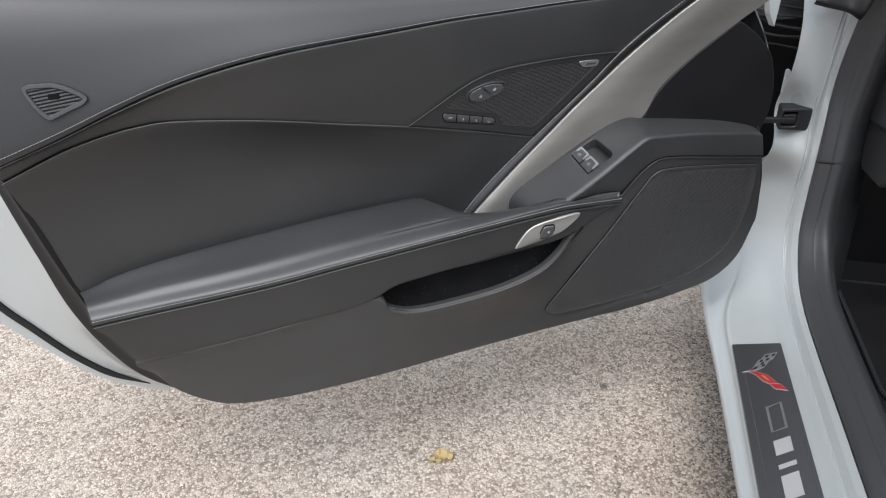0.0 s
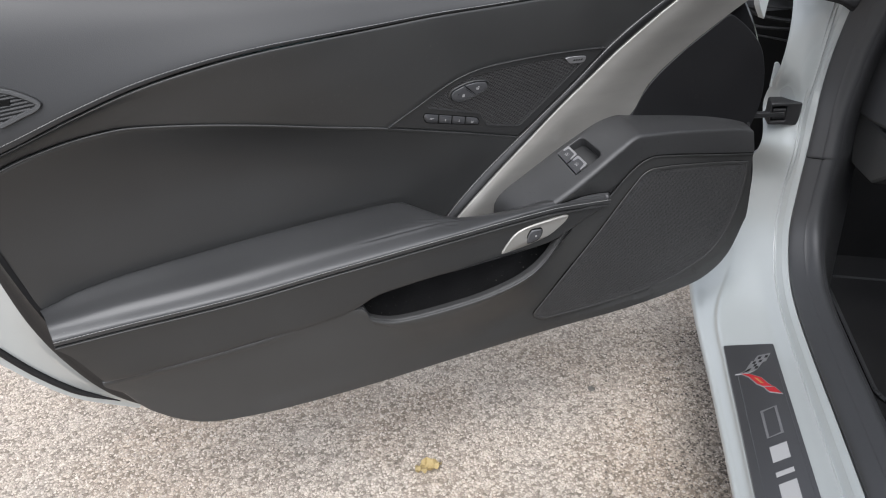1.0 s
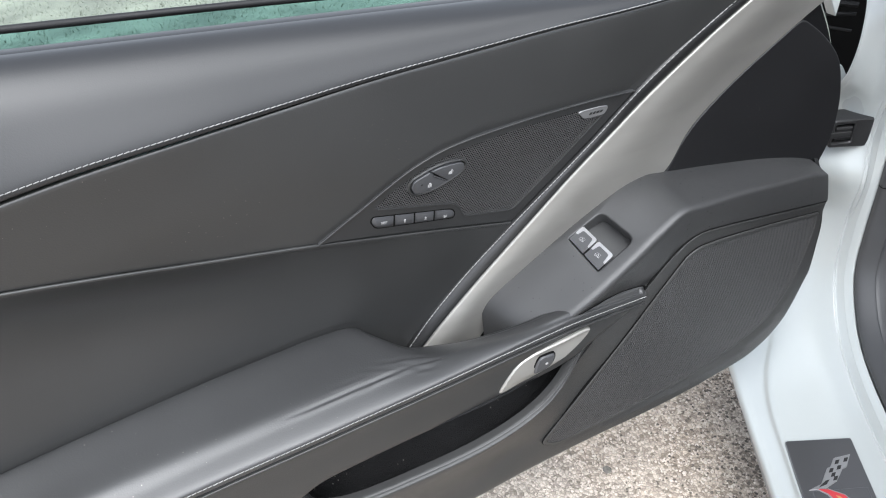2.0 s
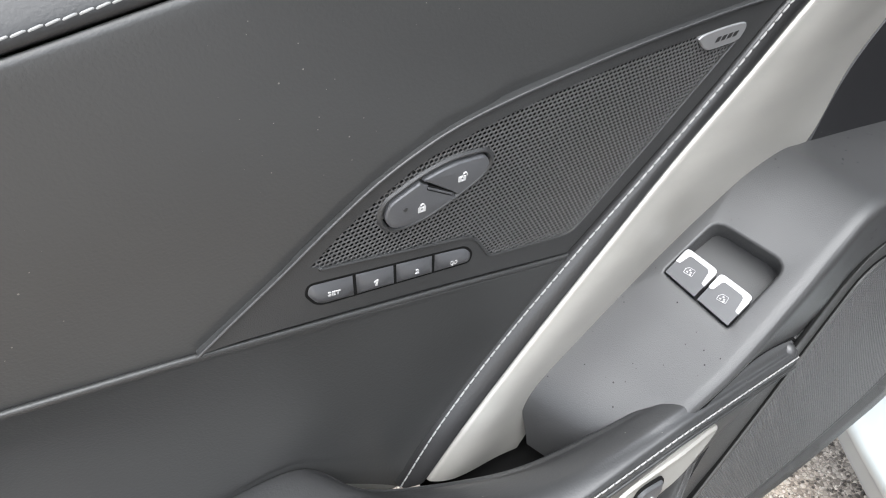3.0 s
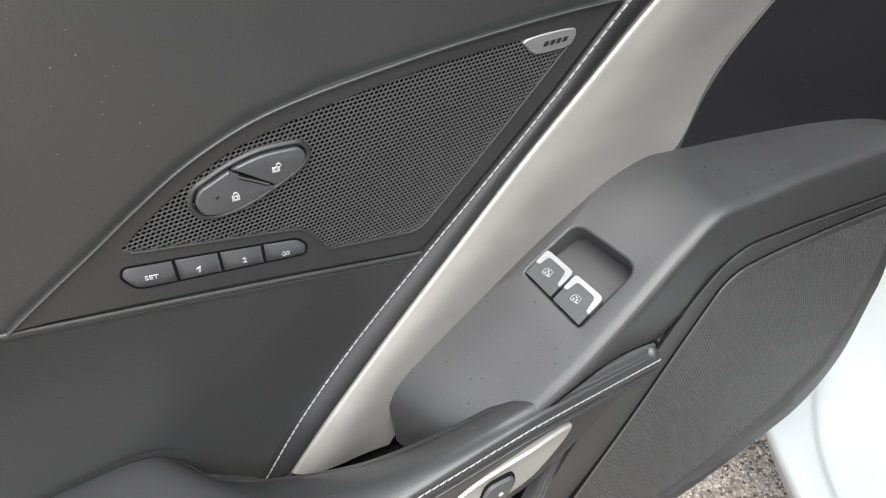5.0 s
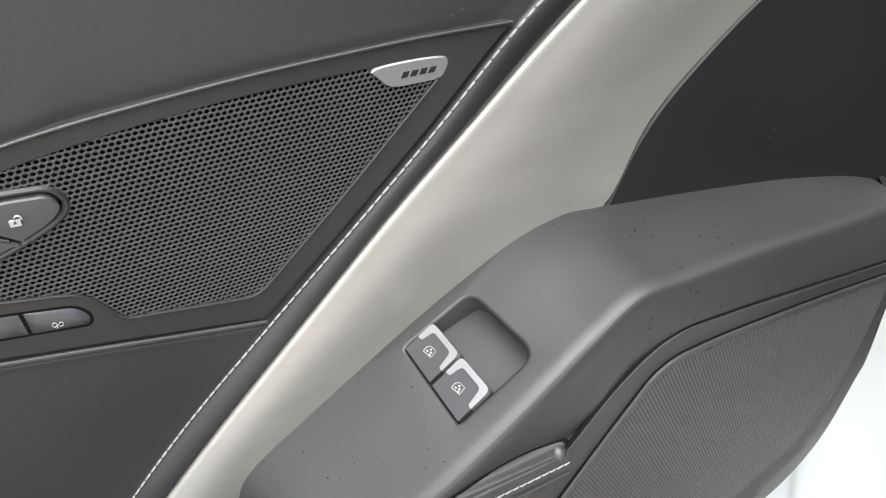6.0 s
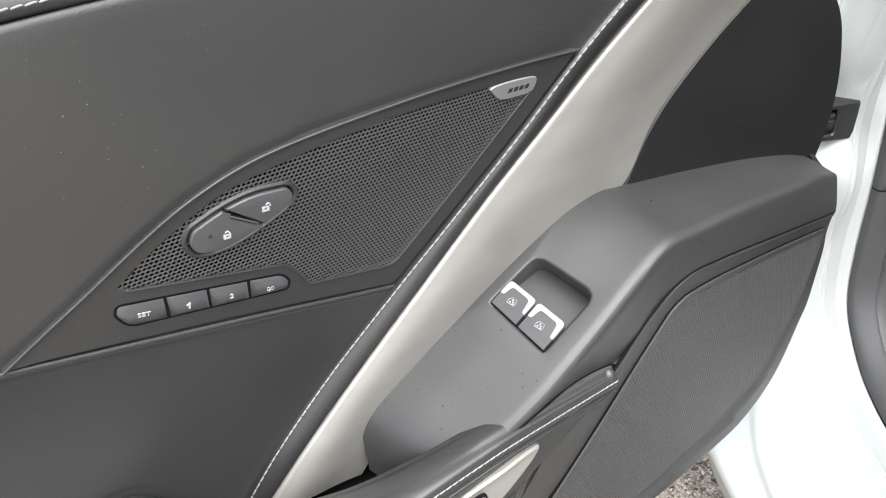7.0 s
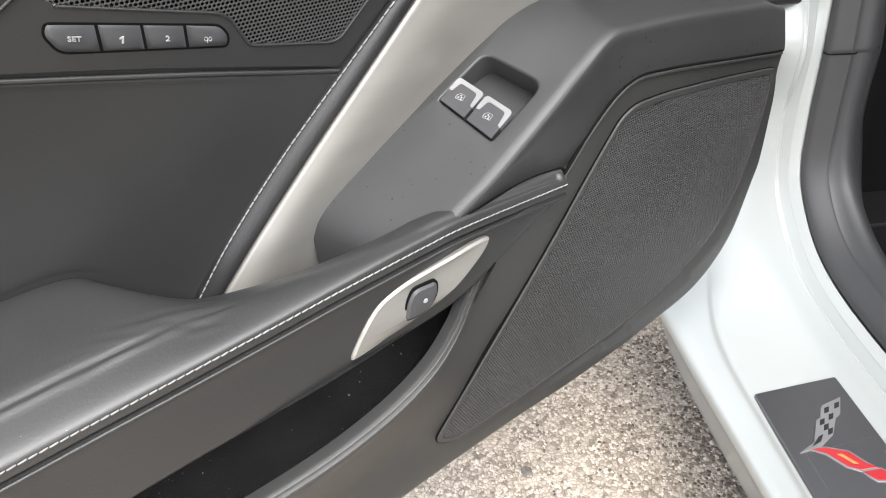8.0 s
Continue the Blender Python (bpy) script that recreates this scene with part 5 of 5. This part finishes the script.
# near-black sheet in place of the wing's shaded hollow behind the hinge
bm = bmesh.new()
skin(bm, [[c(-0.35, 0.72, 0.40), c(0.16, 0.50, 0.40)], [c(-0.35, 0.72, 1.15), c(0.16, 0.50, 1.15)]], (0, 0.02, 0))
hollow = part("wing_shade_sheet", bm, DARK, body, "near-black sheet standing in for the shaded hollow between wing and pillar")
for k in range(7):
    z = 0.74 + 0.02 * k
    bm = bmesh.new()
    tube(bm, even([c(-0.10, 0.50, z - 0.01), c(-0.02, 0.46, z + 0.014 * (k % 3)), c(0.04, 0.45 - 0.01 * (k % 2), z + 0.006), c(0.11, 0.43, z + 0.006 * (k % 2))], 24), 0.0022 + 0.001 * (k % 3), 8)
    part("cable", bm, RUBBER, hollow, "thin black cable")
bm = bmesh.new()
crumple = [[c(-0.06 + 0.05 * i, 0.455 + 0.012 * math.sin(2.3 * i + 1.7 * j), 0.80 + 0.016 * j + 0.006 * math.sin(1.9 * i + j)) for i in range(5)] for j in range(4)]
skin(bm, crumple, (0, 0.004, 0))
part("crumpled_sleeve", bm, TRIM, hollow, "crumpled grey cable sleeve")
plate("wing_edge", rounded([(0.616, 0.93), (0.655, 0.93), (0.653, 0.866), (0.6515, 0.838), (0.636, 0.862)], 0.004, 3), lambda u, v, h: d(u, v, -0.04 + h), 0.004, WHITE, door, "white painted upper door corner", bottom=-0.01, bevel=0.001)
plate("mirror_cover", rounded([(0.50, 0.70), (0.505, 0.862), (0.535, 0.90), (0.570, 0.895), (0.612, 0.835), (0.640, 0.77), (0.640, 0.70)], [0.01, 0.01, 0.02, 0.02, 0.04, 0.04, 0.01], 6), lambda u, v, h: d(u, v, -0.008 + h), 0.008, GLOSS, door, "glossy black mirror base cover", bottom=-0.03, bevel=0.006)

# floor mat with a bound edge, lying on the carpet
floor_mat = new("floor_mat")
floor_mat.matrix_basis = body.matrix_basis @ Matrix.Translation((0.5, 0.2, 0.2005))
tagged(floor_mat, "black carpet floor mat with a ribbed grey edge in the footwell", "floor mat")
MAT = rounded([(-0.213, -0.235), (0.25, -0.235), (0.25, 0.20), (-0.213, 0.20)], [0.05, 0.05, 0.03, 0.03], 6)
plate("mat_carpet", MAT, lambda x, y, h: Vector((x, y, h)), 0.010, CARPET, floor_mat, bevel=0.003)
bm = bmesh.new()
loop = [Vector((x, y, 0.009)) for x, y in MAT]
for i, p in enumerate(loop):
    run_to = loop[(i + 1) % len(loop)]
    k = max(1, int((run_to - p).length / 0.006))
    for j in range(k):
        a, b = p.lerp(run_to, j / k), p.lerp(run_to, (j + 0.85) / k)
        tube(bm, [a, b], 0.0042, 6)
part("edge_binding", bm, TRIM, floor_mat, "ribbed dark grey binding")

# ---- lawn, loose stones and a dry leaf ----
bm = bmesh.new()
skin(bm, [[Vector((x, y, 0.012 + 0.01 * noise.noise(Vector((x, y, 0))))) for x in np.linspace(-14, 14, 40)] for y in np.linspace(2.9, 30, 30)])
lawn = part("lawn", bm, GRASS, None)
tagged(lawn, "pale green mown grass beside the asphalt", "grass", kind="stuff")
verts, faces = [], []
rng = random.Random(5)
for k in range(26000):
    x, y = rng.uniform(-3.0, 1.2), 3.3 + 3.4 * rng.random() ** 1.3
    h, a, w = rng.uniform(0.008, 0.022), rng.uniform(0, 6.28), rng.uniform(0.002, 0.004)
    lean = (rng.uniform(-0.02, 0.02), rng.uniform(-0.02, 0.02))
    i = len(verts)
    verts += [(x - w * math.cos(a), y - w * math.sin(a), 0.01), (x + w * math.cos(a), y + w * math.sin(a), 0.01), (x + lean[0], y + lean[1], 0.01 + h)]
    faces.append((i, i + 1, i + 2))
mesh = bpy.data.meshes.new("grass_blades")
mesh.from_pydata(verts, [], faces)
blades = link("grass_blades", mesh, GRASS)
tagged(blades, "short pale green blades of grass", "grass", kind="stuff")


def pebble(rng, x, y, z, r, verts, faces):
    """A small irregular stone of 12 to 20 faces."""
    i = len(verts)
    a0 = rng.uniform(0, 6.28)
    for k in range(6):
        q = r * rng.uniform(0.75, 1.2)
        verts.append((x + q * math.cos(a0 + k * 1.047), y + q * math.sin(a0 + k * 1.047), z + r * rng.uniform(-0.1, 0.15)))
    for k in range(3):
        q = r * rng.uniform(0.35, 0.6)
        verts.append((x + q * math.cos(a0 + k * 2.094), y + q * math.sin(a0 + k * 2.094), z + r * rng.uniform(0.4, 0.65)))
    verts.append((x, y, z - r * 0.5))
    for k in range(6):
        n = (k + 1) % 6
        faces.append((i + 9, i + n, i + k))
        t, t2 = 6 + (k // 2), 6 + ((k + 1) // 2) % 3
        faces.append((i + k, i + n, i + t2) if t != t2 else (i + k, i + n, i + t))
        if t != t2:
            faces.append((i + k, i + t2, i + t))
    faces.append((i + 6, i + 7, i + 8))


verts, faces = [], []
for k in range(44000):
    x, y = rng.uniform(-1.15, 0.85), rng.uniform(0.75, 2.1)
    r = rng.uniform(0.0015, 0.0036) * (1.5 if rng.random() < 0.06 else 1)
    pebble(rng, x, y, -0.0001, r, verts, faces)
mesh = bpy.data.meshes.new("stone_chips")
mesh.from_pydata(verts, [], faces)
CHIP = bpy.data.materials.new("stone_chip")
CHIP.use_nodes = True
cn = CHIP.node_tree
geo = cn.nodes.new("ShaderNodeNewGeometry")
cr = cn.nodes.new("ShaderNodeValToRGB")
cr.color_ramp.elements[0].color, cr.color_ramp.elements[1].color = (0.19, 0.161, 0.133, 1), (0.575, 0.507, 0.430, 1)
cm = cr.color_ramp.elements.new(0.35)
cm.color = (0.40, 0.350, 0.293, 1)
cn.links.new(geo.outputs["Random Per Island"], cr.inputs["Fac"])
cn.links.new(cr.outputs["Color"], cn.nodes["Principled BSDF"].inputs["Base Color"])
cn.nodes["Principled BSDF"].inputs["Roughness"].default_value = 0.85
chips = link("stone_chips", mesh, CHIP, None, "", 20)
tagged(chips, "pale stone chips set in the asphalt", "gravel", kind="stuff")
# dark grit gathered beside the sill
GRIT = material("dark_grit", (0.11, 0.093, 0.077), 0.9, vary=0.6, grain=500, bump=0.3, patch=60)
verts, faces = [], []
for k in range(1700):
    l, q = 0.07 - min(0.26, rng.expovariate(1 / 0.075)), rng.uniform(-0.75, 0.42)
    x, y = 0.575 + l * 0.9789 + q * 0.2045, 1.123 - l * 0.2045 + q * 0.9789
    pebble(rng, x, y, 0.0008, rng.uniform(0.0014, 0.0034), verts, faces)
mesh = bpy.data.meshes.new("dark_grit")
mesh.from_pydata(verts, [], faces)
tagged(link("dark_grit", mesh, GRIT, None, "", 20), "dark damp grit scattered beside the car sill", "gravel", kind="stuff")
verts, faces = [], []
pebble(rng, 0.0, 0.0, 0.005, 0.0095, verts, faces)
mesh = bpy.data.meshes.new("loose_stone")
mesh.from_pydata(verts, [], faces)
stone = link("loose_stone", mesh, STONE)
stone.matrix_basis = pose(0.385, 1.311, 0.0)
tagged(stone, "small dark loose stone lying on the asphalt", "stone")
bm = bmesh.new()
rows = []
for j in range(11):
    t = j / 10
    half = 0.016 * math.sin(math.pi * min(1, t * 0.95 + 0.04)) ** 0.8 * (1 + 0.22 * math.sin(j * 2.6) + 0.1 * math.sin(j * 5.1))
    rows.append([Vector(((t - 0.5) * 0.055, q * half, 0.008 + 0.008 * abs(q) ** 1.5 + 0.005 * math.sin(9 * t + 3 * q) + 0.003 * math.sin(17 * t - 5 * q) + 0.004 * t)) for q in (-1, -0.6, -0.25, 0, 0.25, 0.6, 1)])
skin(bm, rows, (0, 0, -0.0006))
leaf = part("dry_leaf", bm, LEAF, None)
leaf.matrix_basis = pose(0.009, 1.083, -0.001, 0, 0, 12)
tagged(leaf, "curled yellow-brown dry leaf on the asphalt", "leaf")
